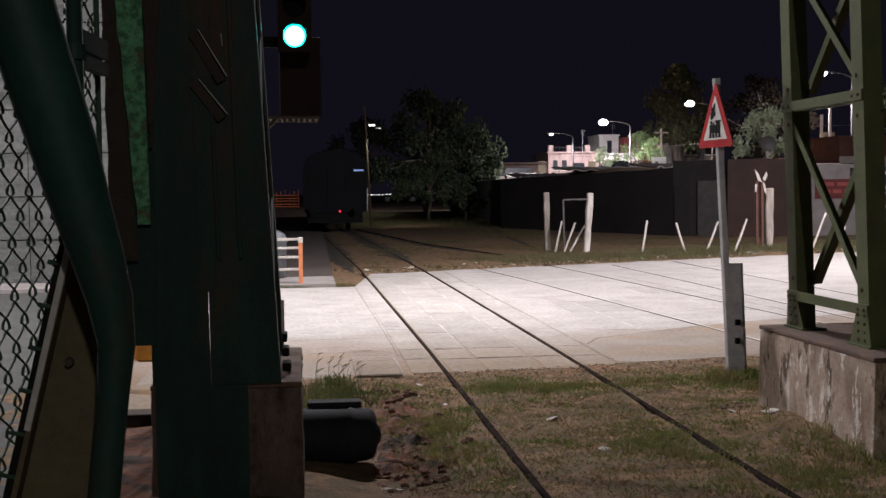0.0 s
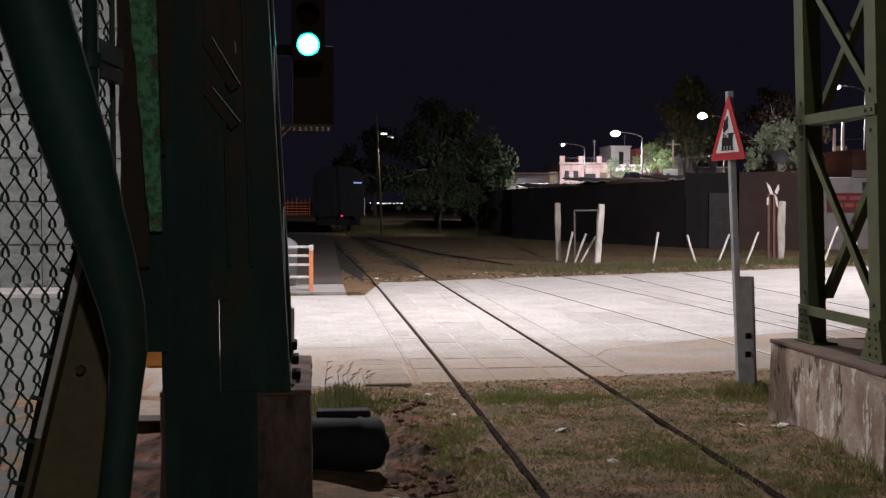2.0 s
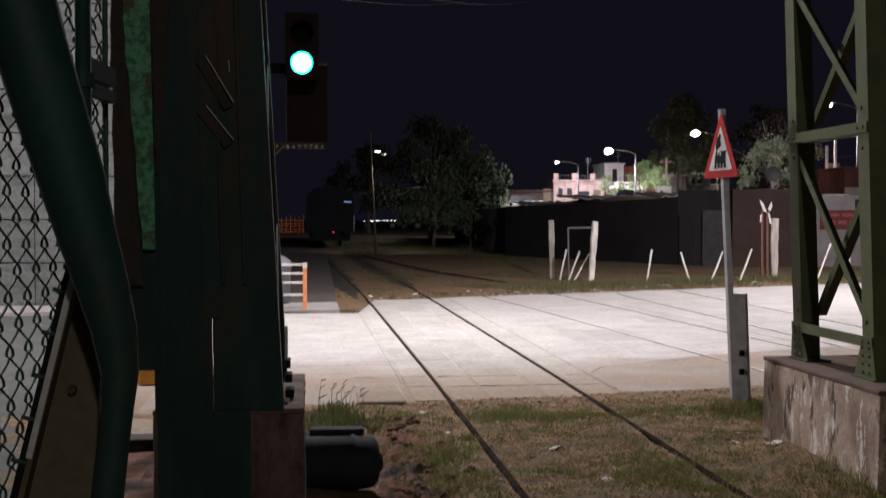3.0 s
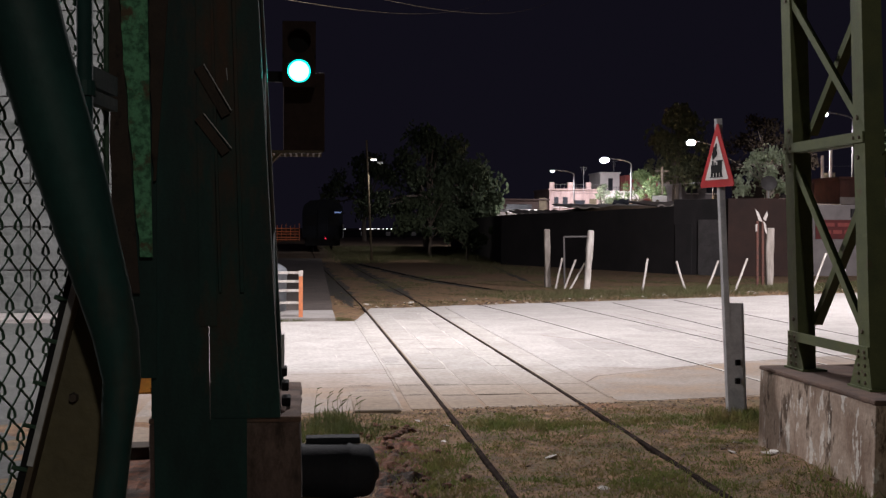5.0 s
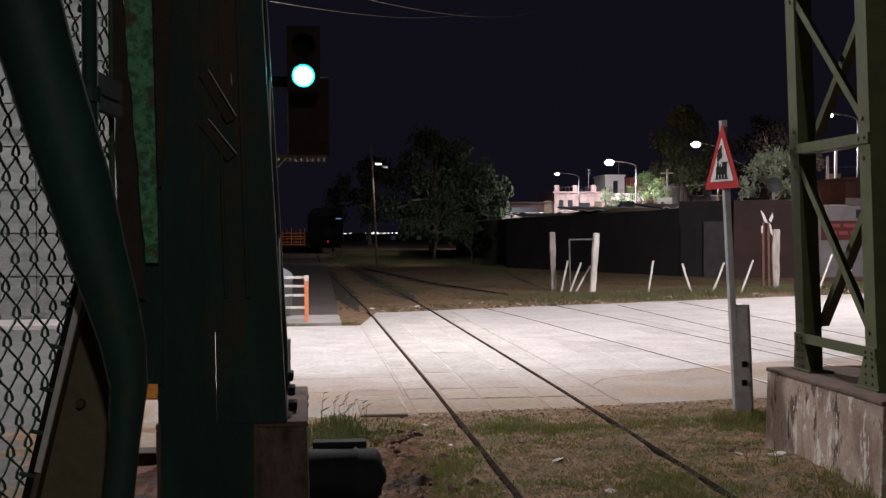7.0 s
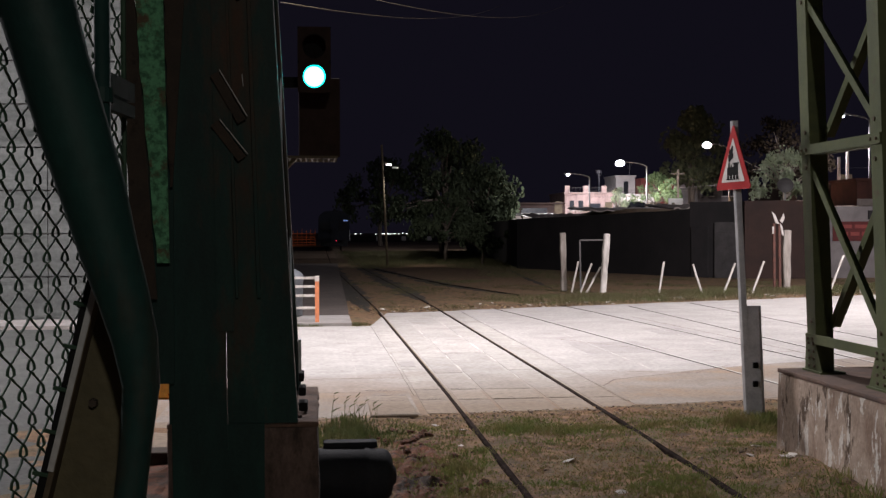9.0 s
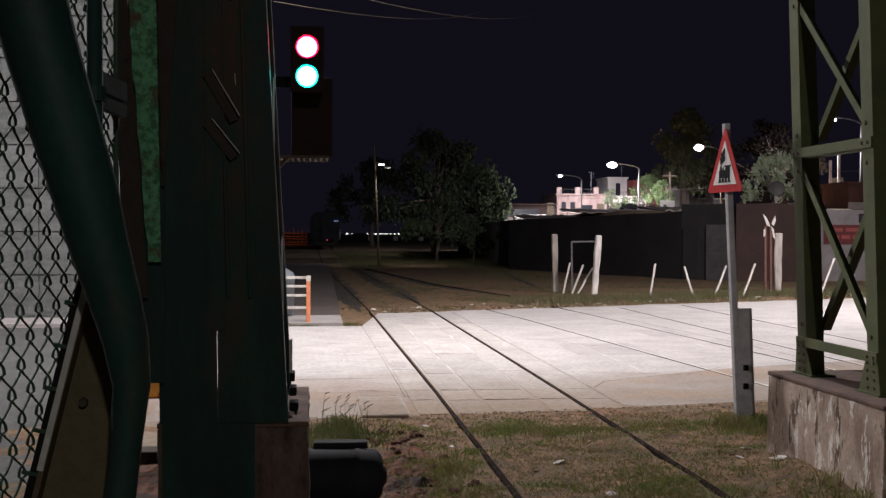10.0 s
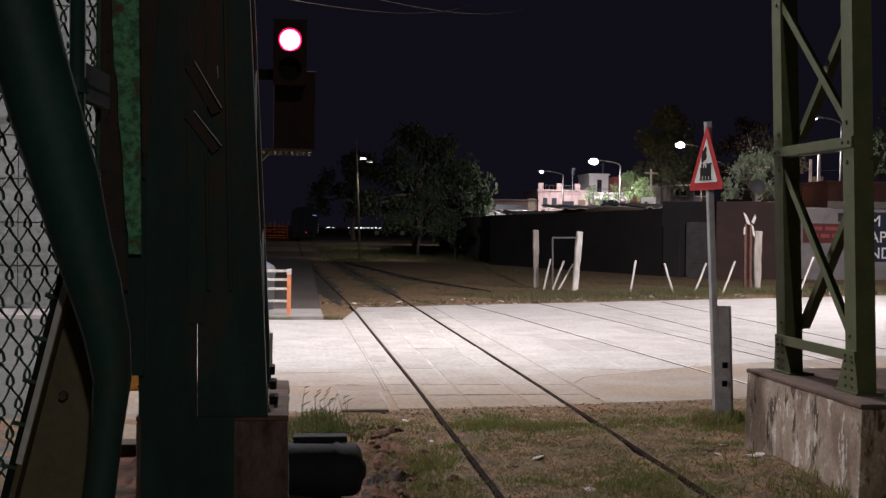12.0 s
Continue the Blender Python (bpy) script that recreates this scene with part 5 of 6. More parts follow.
def crossing_slabs():
    rnd = random.Random(11)
    t = thing("crossing_panels", (0, 0, 0), "worn concrete crossing panels beside and between the rails", "paving", kind="structure")
    strips = ((1.07, 1.385, 11.95, 23.2, 0.013), (1.48, 1.84, 12.0, 26.2, 0.010), (1.862, 2.45, 12.0, 26.4, 0.008), (2.472, 2.825, 12.05, 26.6, 0.010), (2.92, 3.27, 12.25, 26.9, 0.013))
    for x0, x1, ya, yb, top in strips:
        y = ya + rnd.uniform(-0.05, 0.05)
        first = True
        while y < yb:
            step = 12.95 - y if first else (0.82 if y < 13.5 else rnd.uniform(1.3, 2.6))
            first = False
            end = min(y + step, yb)
            if end - y > 0.25:
                dx = track_shift((y + end) / 2)
                slab_piece(x0 + dx, x1 + dx, y, end - 0.016, top + rnd.uniform(-0.003, 0.004), t, rnd.uniform(-0.01, 0.03))
            y = end
    for x0, x1, y0, y1, top in ((0.50, 0.965, 11.78, 12.45, 0.035), (0.50, 0.965, 12.47, 13.25, 0.016), (-1.62, -1.08, 10.2, 11.7, 0.016)):
        slab_piece(x0, x1, y0, y1, top, t, 0.03)
    # darker concrete aprons on either side, with a ragged outer seam
    rr = random.Random(9)
    for lo, hi, seam in ((-1.6, 1.0, ((-1.6, 13.5), (1.0, 13.75))), (3.31, 16.0, ((3.31, 13.85), (3.6, 14.45), (5.45, 15.6), (9.0, 17.0), (16.0, 19.5)))):
        xs = [lo + (hi - lo) * k / 40 for k in range(41)]
        back = []
        for x in xs:
            for (xa, ya), (xb, yb) in zip(seam, seam[1:]):
                if xa <= x <= xb + 1e-6:
                    back.append((x, ya + (yb - ya) * (x - xa) / (xb - xa) + rr.uniform(-0.03, 0.03)))
                    break
        front = [(x, road_near(x) + 0.10 + rr.uniform(-0.07, 0.07)) for x in xs]
        bm = B()
        low = [bm.verts.new((x, y, 0.0075)) for x, y in front]
        high = [bm.verts.new((x, y, 0.0075)) for x, y in back]
        for k in range(len(xs) - 1):
            bm.faces.new((low[k], low[k + 1], high[k + 1], high[k]))
        r = bmesh.ops.extrude_face_region(bm, geom=list(bm.faces))
        bmesh.ops.translate(bm, verts=[g for g in r["geom"] if isinstance(g, bmesh.types.BMVert)], vec=(0, 0, -0.05))
        part("apron_slab", bm, APRON, t, "darker dusty concrete apron")
    # open joints between the front rows, and soil washed along the seam
    for xa, xb, y, w, z in ((0.52, 0.78, 13.79, 0.05, 0.0105), (1.02, 1.36, 13.77, 0.045, 0.0165), (1.5, 1.8, 13.79, 0.045, 0.014), (1.9, 2.4, 12.96, 0.035, 0.013), (2.5, 2.8, 12.97, 0.035, 0.014),
                            (1.14, 1.32, 12.97, 0.03, 0.0165), (1.5, 1.8, 12.96, 0.03, 0.014), (0.55, 0.95, 13.27, 0.03, 0.0205), (0.52, 0.9, 12.72, 0.025, 0.0405), (0.5, 1.0, 11.76, 0.05, 0.036)):
        bm = B()
        rows = []
        for k in range(13):
            x = xa + (xb - xa) * k / 12
            half = w * (0.12 + 0.4 * abs(noise.noise(Vector((x * 5, y, 0)))))
            yy = y + 0.03 * (x - xa) + 0.012 * noise.noise(Vector((x * 3, y, 4)))
            rows.append([bm.verts.new((x, yy - half, z)), bm.verts.new((x, yy + half, z))])
        for a, b in zip(rows, rows[1:]):
            bm.faces.new((a[0], a[1], b[1], b[0]))
        part("open_joint", bm, RUT, t, "dark open joint")
    # small asphalt repairs
    for x0, x1, y0, y1 in ((1.09, 1.3, 16.1, 16.75), (4.0, 5.2, 17.6, 19.4), (6.0, 6.7, 20.6, 22.0)):
        bm = B()
        rr = random.Random(int(x0 * 10) + 50)
        loop = []
        for (xa, ya), (xb, yb) in zip(((x0, y0), (x1, y0), (x1, y1), (x0, y1)), ((x1, y0), (x1, y1), (x0, y1), (x0, y0))):
            loop += [(xa + (xb - xa) * k / 6 + rr.uniform(-0.03, 0.03), ya + (yb - ya) * k / 6 + rr.uniform(-0.04, 0.04)) for k in range(6)]
        z = 0.020 if x0 == 1.09 else 0.0062
        top = [bm.verts.new((x, y, z)) for x, y in loop]
        low = [bm.verts.new((x, y, -0.02)) for x, y in loop]
        bm.faces.new(top)
        for k in range(len(loop)):
            bm.faces.new((top[k], top[(k + 1) % len(loop)], low[(k + 1) % len(loop)], low[k]))
        part("repair_patch", bm, PATCH, t)
    # kerb strips that edge the panels
    for x, ya, yb in ((1.055, 13.3, 23.2), (3.29, 12.6, 27.0)):
        bm = B()
        y = ya
        rows = []
        while y <= yb + 0.01:
            rows.append([bm.verts.new((x + track_shift(y) + o + 0.012 * noise.noise(Vector((x, y * 2, 0))), y, z)) for o, z in ((-0.02, 0.0), (-0.014, 0.018), (0.014, 0.018), (0.02, 0.0))])
            y += 0.3
        for a, b in zip(rows, rows[1:]):
            for k in range(3):
                bm.faces.new((a[k], a[k + 1], b[k + 1], b[k]))
        part("edging", bm, CONCRETE, t)
    # pale mortar strips in the long joints
    for x, ya, yb, w in ((1.851, 14.6, 24.0, 0.016), (2.461, 14.4, 25.2, 0.016), (3.30, 14.5, 26.0, 0.03), (0.47, 15.6, 20.4, 0.006), (4.35, 15.5, 21.0, 0.012), (6.3, 16.5, 23.0, 0.012)):
        bm = B()
        y = ya
        rows = []
        while y <= yb + 0.01:
            k = max(0.0, 0.25 + 1.1 * noise.noise(Vector((x, y * 1.6, 2))))
            rows.append([bm.verts.new((x + track_shift(y) + o * w * k, y, 0.0165)) for o in (-1, 1)])
            y += 0.25
        for a, b in zip(rows, rows[1:]):
            bm.faces.new((a[0], a[1], b[1], b[0]))
        part("mortar_strip", bm, PALE_STRIP, t)
    # tar-sealed seams across the road
    for pts in ([(-0.2, 14.9), (0.9, 15.0), (1.3, 14.7)], [(3.31, 13.85), (3.6, 14.45), (5.45, 15.6), (9.0, 17.0)], [(-1.2, 13.6), (0.2, 13.68), (1.0, 13.76)], [(3.6, 15.4), (4.8, 15.0), (5.6, 15.9)], [(4.0, 20.0), (5.0, 18.2), (6.8, 17.4), (9.0, 17.9)], [(6.6, 25.0), (7.0, 20.0), (7.3, 15.3)]):
        bm = B()
        rows = []
        for (xa, ya), (xb, yb) in zip(pts, pts[1:]):
            for k in range(12):
                f = k / 12
                p = Vector((xa + (xb - xa) * f, ya + (yb - ya) * f, 0.0092))
                p += Vector((noise.noise(p * 2), noise.noise(p * 2 + Vector((7, 0, 0))), 0)) * 0.03
                w = 0.011 + 0.009 * noise.noise(p * 3)
                d = Vector((yb - ya, xa - xb, 0)).normalized()
                rows.append([bm.verts.new(p - d * w), bm.verts.new(p + d * w)])
        for a, b in zip(rows, rows[1:]):
            bm.faces.new((a[0], a[1], b[1], b[0]))
        part("crack", bm, STONE, t, "dirt-filled crack")


def blades(name, spots, label, seed, material=None):
    """spots: (x, y, count, spread, height, lean)."""
    rnd = random.Random(seed)
    verts, faces = [], []
    for x, y, count, spread, height, lean in spots:
        for k in range(count):
            px, py = x + rnd.gauss(0, spread), y + rnd.gauss(0, spread)
            z = ground_height(px, py) - 0.005
            h = height * rnd.uniform(0.5, 1.4)
            a = rnd.uniform(0, math.tau)
            w = 0.0025 + 0.004 * rnd.random() + h * 0.01
            dx, dy = math.cos(a) * w, math.sin(a) * w
            lx, ly = rnd.gauss(0, lean) * h, rnd.gauss(0, lean) * h
            i = len(verts)
            verts += [(px - dx, py - dy, z), (px + dx, py + dy, z), (px + dx * 0.7 + lx * 0.4, py + dy * 0.7 + ly * 0.4, z + h * 0.6), (px - dx * 0.7 + lx * 0.4, py - dy * 0.7 + ly * 0.4, z + h * 0.6), (px + lx, py + ly, z + h)]
            faces += [(i, i + 1, i + 2, i + 3), (i + 3, i + 2, i + 4)]
    mesh = bpy.data.meshes.new(name)
    mesh.from_pydata(verts, [], faces)
    mesh.materials.append(material or GRASS)
    tagged(new(name, mesh), label, "grass", kind="stuff")


def vegetation():
    rnd = random.Random(5)
    lawn, dry, far = [], [], []
    for k in range(17000):
        x, y = rnd.uniform(-0.1, 7.0), rnd.uniform(6.0, 11.9)
        if y > road_near(x) - 0.25 or abs(x - 1.42) < 0.06 or abs(x - 2.86) < 0.06 or (x > 3.7 and 7.5 < y < 9.6) or (x < 0.7 and y < 9.2):
            continue
        g = 0.7 * noise.noise(Vector((x * 0.9, y * 0.9, 5))) + 0.5 * noise.noise(Vector((x * 3, y * 3, 1)))
        for cx, cy, rx, ry, much in ((2.2, 10.98, 0.75, 0.28, 0.75), (3.95, 10.95, 0.5, 0.4, 0.9), (1.0, 9.0, 0.2, 0.6, 0.6), (1.25, 8.3, 0.25, 0.4, 0.4)):
            g += much * math.exp(-((x - cx) / rx) ** 2 - ((y - cy) / ry) ** 2)
        chance = rnd.random()
        if chance < smooth(g, -0.55, 0.6):
            lawn.append((x, y, 8, 0.06, 0.022 + 0.035 * min(1, max(0, g)), 0.6))
        elif chance < 0.6:
            dry.append((x, y, 6, 0.07, 0.022, 0.9))
    for k in range(60):
        lawn.append((4.15 + rnd.gauss(0, 0.16), 11.05 + rnd.gauss(0, 0.12), 14, 0.05, 0.10, 0.4))
        lawn.append((3.9 + rnd.gauss(0, 0.4), 7.7 + rnd.gauss(0, 0.35), 10, 0.05, 0.09, 0.4))
    blades("grass", lawn, "short patchy green grass between the rails", 1)
    blades("dry_grass", dry, "sparse dry brown grass on bare soil", 2, DRY)
    weeds = [(0.25 + rnd.gauss(0, 0.18), 10.75 + rnd.gauss(0, 0.35), 14, 0.07, 0.085, 0.5) for k in range(90)]
    weeds += [(4.15 + 0.45 * rnd.random() ** 2 + rnd.gauss(0, 0.12), 7.42 + rnd.gauss(0, 0.08), 12, 0.06, 0.10, 0.6) for k in range(50)]
    blades("weeds", weeds, "tall green weeds beside the plinth", 3, WEED)
    for k in range(11000):
        x, y = rnd.uniform(0.9, 19), rnd.uniform(27, 44)
        if y < road_far(x) + 0.35 or x > 9 + (y - 27) * 0.65 + 4:
            continue
        near_edge = math.exp(-((y - road_far(x) - 1.7 - 0.05 * x) / 1.8) ** 2) * smooth(x, 4, 8)
        if 0.8 * noise.noise(Vector((x * 0.5, y * 0.35, 2))) + 0.4 * noise.noise(Vector((x * 2, y * 1.4, 8))) + near_edge * 0.8 > 0.12:
            far.append((x, y, 8, 0.16, 0.05 + 0.11 * near_edge, 0.6))
    for k in range(60):
        far.append((rnd.uniform(-0.6, 0.0), 23.38 + rnd.gauss(0, 0.05), 8, 0.05, 0.07, 0.5))
        far.append((rnd.uniform(0.62, 0.95), 23.6 + rnd.gauss(0, 0.3), 8, 0.06, 0.05, 0.6))
    blades("verge_grass", far, "rough green grass on the far verge", 4, YARD_GRASS)
    back = []
    for k in range(9000):
        x, y = rnd.uniform(2, 13), rnd.uniform(42, 105)
        if 0.7 * noise.noise(Vector((x * 0.3, y * 0.12, 9))) + 0.35 * smooth(y, 55, 75) > 0.05:
            back.append((x, y, 7, 0.35, 0.10 + 0.10 * smooth(y, 50, 70), 0.5))
    blades("yard_grass", back, "rough dark grass of the yard", 6, YARD_GRASS)
    # tall seed stems
    bm = B()
    for k in range(18):
        x, y = 0.05 + rnd.uniform(0, 0.5), 10.6 + rnd.uniform(-0.4, 0.5)
        h = rnd.uniform(0.2, 0.4)
        top = Vector((x + rnd.gauss(0.05, 0.12), y + rnd.gauss(0, 0.06), h))
        tube(bm, (x, y, -0.02), top, 0.002, 0.0015, 4)
        tube(bm, top, top + Vector((rnd.uniform(0.02, 0.06), 0, rnd.uniform(0.01, 0.05))), 0.005, 0.002, 5)
    tagged(part("seed_stems", bm, WEED), "tall dry grass stems with seed heads", "grass", kind="stuff")


DRY = mat("dry_grass_blades", (0.27, 0.19, 0.10), (0.19, 0.13, 0.07), 0.85, 3, 20, 0.0, through_light=0.55)


def lump_mesh(seed, flat=0.6):
    rnd = random.Random(seed)
    bm = B()
    bmesh.ops.create_icosphere(bm, subdivisions=1, radius=1)
    for v in bm.verts:
        v.co *= rnd.uniform(0.65, 1.2)
        v.co.z *= flat
    mesh = bpy.data.meshes.new("lump")
    bm.to_mesh(mesh)
    bm.free()
    return mesh


def scatter():
    rnd = random.Random(21)
    stones = [lump_mesh(k) for k in range(5)]
    clay = [lump_mesh(k + 20, 0.7) for k in range(3)]
    flakes = [lump_mesh(k + 50, 0.12) for k in range(4)]
    for m in stones:
        m.materials.append(STONE)
    for m in clay:
        m.materials.append(RED_SOIL)
    for m in flakes:
        m.materials.append(LITTER)

    def drop(name, meshes, x, y, size, label, category, group):
        ob = new(name, rnd.choice(meshes))
        ob.matrix_basis = Matrix.LocRotScale((x, y, ground_height(x, y) + size * 0.15), Euler((rnd.uniform(-0.3, 0.3), rnd.uniform(-0.3, 0.3), rnd.uniform(0, 6.2))), (size * rnd.uniform(0.8, 1.4), size, size))
        tagged(ob, label, category, group)
    # crumbling edge of the soil along the road
    for k in range(90):
        x = rnd.uniform(0.3, 5.5)
        drop("stone", stones, x, road_near(x) - abs(rnd.gauss(0.1, 0.3)), rnd.uniform(0.008, 0.026), "small brown stone at the road edge", "stone", "loose stones")
    for k in range(110):
        drop("clay_clod", clay, 0.76 + rnd.gauss(0, 0.14), rnd.uniform(7.4, 11.0), rnd.uniform(0.012, 0.05), "lump of red clay dug up beside the line", "clod", "clay clods")
    for k in range(40):
        drop("stone", stones, rnd.uniform(1.0, 4.5), rnd.uniform(6.8, 11.3), rnd.uniform(0.008, 0.022), "small brown stone in the grass", "stone", "loose stones")
    for x, y, s in ((3.42, 9.25, 0.055), (3.0, 8.6, 0.02), (1.95, 9.35, 0.07), (0.52, 7.75, 0.05), (0.62, 7.72, 0.04), (1.1, 11.35, 0.045), (1.32, 11.0, 0.05), (2.1, 8.2, 0.05), (1.2, 10.2, 0.03), (3.62, 9.7, 0.05), (3.60, 8.95, 0.07), (3.66, 9.02, 0.05), (2.55, 10.7, 0.02), (3.9, 10.3, 0.02)):
        drop("litter", flakes, x, y, s, "scrap of pale litter on the ground", "litter", "litter")
    for k in range(90):
        x = rnd.uniform(1.2, 17)
        drop("litter", flakes, x, road_far(x) + abs(rnd.gauss(0.9, 1.0)) + 0.2 + 0.1 * max(0, x - 6), rnd.uniform(0.03, 0.085), "scrap of pale litter on the far verge", "litter", "litter")


def sleeper():
    t = thing("timber_sleeper", (-1.3, 9.8, 0), "dark old timber sleeper lying beside the tower", "sleeper")
    bm = B()
    box(bm, (-2.0, 9.62, -0.05), (-0.7, 9.90, 0.10), 0.015)
    bmesh.ops.subdivide_edges(bm, edges=[e for e in bm.edges if e.calc_length() > 0.5], cuts=8)
    for v in bm.verts:
        v.co += Vector((0, noise.noise(v.co * 6), noise.noise(v.co * 5))) * 0.012
    part("beam", bm, DARK_LEAF, t)
    t = thing("clay_heap", (-1.25, 8.5, 0), "low spread of trodden red clay by the tower", "heap")
    bm = B()
    grid = [[bm.verts.new((-1.55 + 0.9 * i / 20, 6.6 + 3.0 * j / 20, ground_height(-1.55 + 0.9 * i / 20, 6.6 + 3.0 * j / 20) + 0.012 + 0.03 * abs(noise.noise(Vector((i * 0.6, j * 0.6, 2)))))) for i in range(21)] for j in range(21)]
    for j in range(20):
        for i in range(20):
            bm.faces.new((grid[j][i], grid[j][i + 1], grid[j + 1][i + 1], grid[j + 1][i]))
    part("soil", bm, RED_SOIL, t)


def clay_heap():
    t = thing("clay_heap", (0.74, 9.05, 0), "crumbly heap of dug-up red clay beside the line", "heap")
    bm = B()
    n = 60
    grid = []
    for j in range(n + 1):
        row = []
        for i in range(n + 1):
            u, v = i / n * 2 - 1, j / n * 2 - 1
            x, y = 0.74 + u * 0.27 + 0.08 * v, 9.05 + v * 1.75
            fall = max(0.0, 1 - u * u) * max(0.0, 1 - v * v)
            h = fall ** 0.6 * (0.015 + 0.075 * abs(noise.fractal(Vector((x * 6, y * 5, 3)), 1.0, 2.1, 4)))
            row.append(bm.verts.new((x, y, ground_height(x, y) - 0.015 + h)))
        grid.append(row)
    for j in range(n):
        for i in range(n):
            bm.faces.new((grid[j][i], grid[j][i + 1], grid[j + 1][i + 1], grid[j + 1][i]))
    part("soil", bm, RED_SOIL, t)


def leaf_litter():
    rnd = random.Random(77)
    for name, material, count, tall in (("fallen_leaves", TAN_LEAF, 2600, 0.020), ("dark_debris", DARK_LEAF, 2200, 0.016)):
        verts, faces = [], []
        for k in range(count):
            if rnd.random() < 0.7:
                x, y = rnd.uniform(0.4, 6.5), rnd.uniform(6.2, 12.0)
                if rnd.random() < 0.35:
                    y = road_near(x) - abs(rnd.gauss(0.15, 0.25))
                size = tall * rnd.uniform(0.4, 1.3)
            else:
                x = rnd.uniform(0.7, 17)
                y = road_far(x) + abs(rnd.gauss(0.5, 0.9)) + (4.5 if x < 1.1 else 0)
                size = tall * rnd.uniform(1.2, 3.2)
            if (x > 3.7 and 7.5 < y < 9.6) or y > road_near(x) + 0.1 and y < 23:
                continue
            q = Euler((rnd.uniform(-0.5, 0.5), rnd.uniform(-0.5, 0.5), rnd.uniform(0, 6.3))).to_matrix()
            p = Vector((x, y, ground_height(x, y) + 0.008))
            i = len(verts)
            verts += [p + q @ Vector(v) * size for v in ((-1, 0, 0), (0, -0.55, 0.15), (1, 0, 0.1), (0, 0.55, 0.2))]
            faces.append((i, i + 1, i + 2, i + 3))
        mesh = bpy.data.meshes.new(name)
        mesh.from_pydata(verts, [], faces)
        mesh.materials.append(material)
        tagged(new(name, mesh), "small fallen leaves and debris on the soil", "leaf litter", kind="stuff")


TAN_LEAF = mat("tan_leaves", (0.42, 0.31, 0.19), (0.26, 0.17, 0.09), 0.9, 9, 20, 0.0, through_light=0.3)
DARK_LEAF = mat("dark_debris", (0.06, 0.04, 0.028), (0.03, 0.022, 0.016), 0.95, 9, 20, 0.0)


def overhead_wires():
    for a, b, sag in (((-0.62, 20.0, 5.62), (10.2, 66.0, 14.4), 0.5), ((0.9, 22.0, 6.1), (14.0, 66.0, 14.6), 0.6)):
        t = thing("overhead_wire", a, "thin dark sagging overhead wire", "wire", "overhead wires")
        bm = B()
        a, b = Vector(a), Vector(b)
        last = a
        for k in range(1, 25):
            f = k / 24
            p = a.lerp(b, f) - Vector((0, 0, sag * 4 * f * (1 - f)))
            tube(bm, last, p, 0.006, n=5)
            last = p
        part("wire", bm, BROWN_STEEL, t)
    # service wires among the far houses
    for a, b in (((24.6, 98, 5.0), (30.2, 96, 5.0)), ((22.8, 100, 5.2), (36, 104, 5.6)), ((23.6, 85, 4.6), (31, 88, 5.4)), ((18.5, 50, 4.4), (28.5, 58, 5.0)), ((26.25, 75, 5.2), (33, 76, 5.0)), ((22.8, 100, 4.7), (30.2, 96, 4.6)), ((25.6, 84, 5.6), (36, 104, 6.0)), ((24.6, 98, 4.5), (34.3, 124, 6.2)), ((26.6, 74, 4.8), (24.8, 120, 5.4))):
        t = thing("overhead_wire", a, "thin pale service wire between houses", "wire", "overhead wires")
        bm = B()
        tube(bm, a, b, 0.012 if a[1] > 70 else 0.008, n=5)
        part("wire", bm, POLE, t)


def letters(text, x, y, z, size, material, parent, name="lettering"):
    cu = bpy.data.curves.new(name, "FONT")
    cu.body, cu.size, cu.extrude = text, size, 0.004
    ob = new(name, cu)
    deps = bpy.context.evaluated_depsgraph_get()
    mesh = bpy.data.meshes.new_from_object(ob.evaluated_get(deps))
    bpy.data.objects.remove(ob)
    mesh.transform(pose(x, y, z, 90, 0, 0))
    mesh.transform(whole(parent).inverted())
    mesh.materials.clear()
    mesh.materials.append(material)
    o = new(name, mesh)
    o.parent = parent


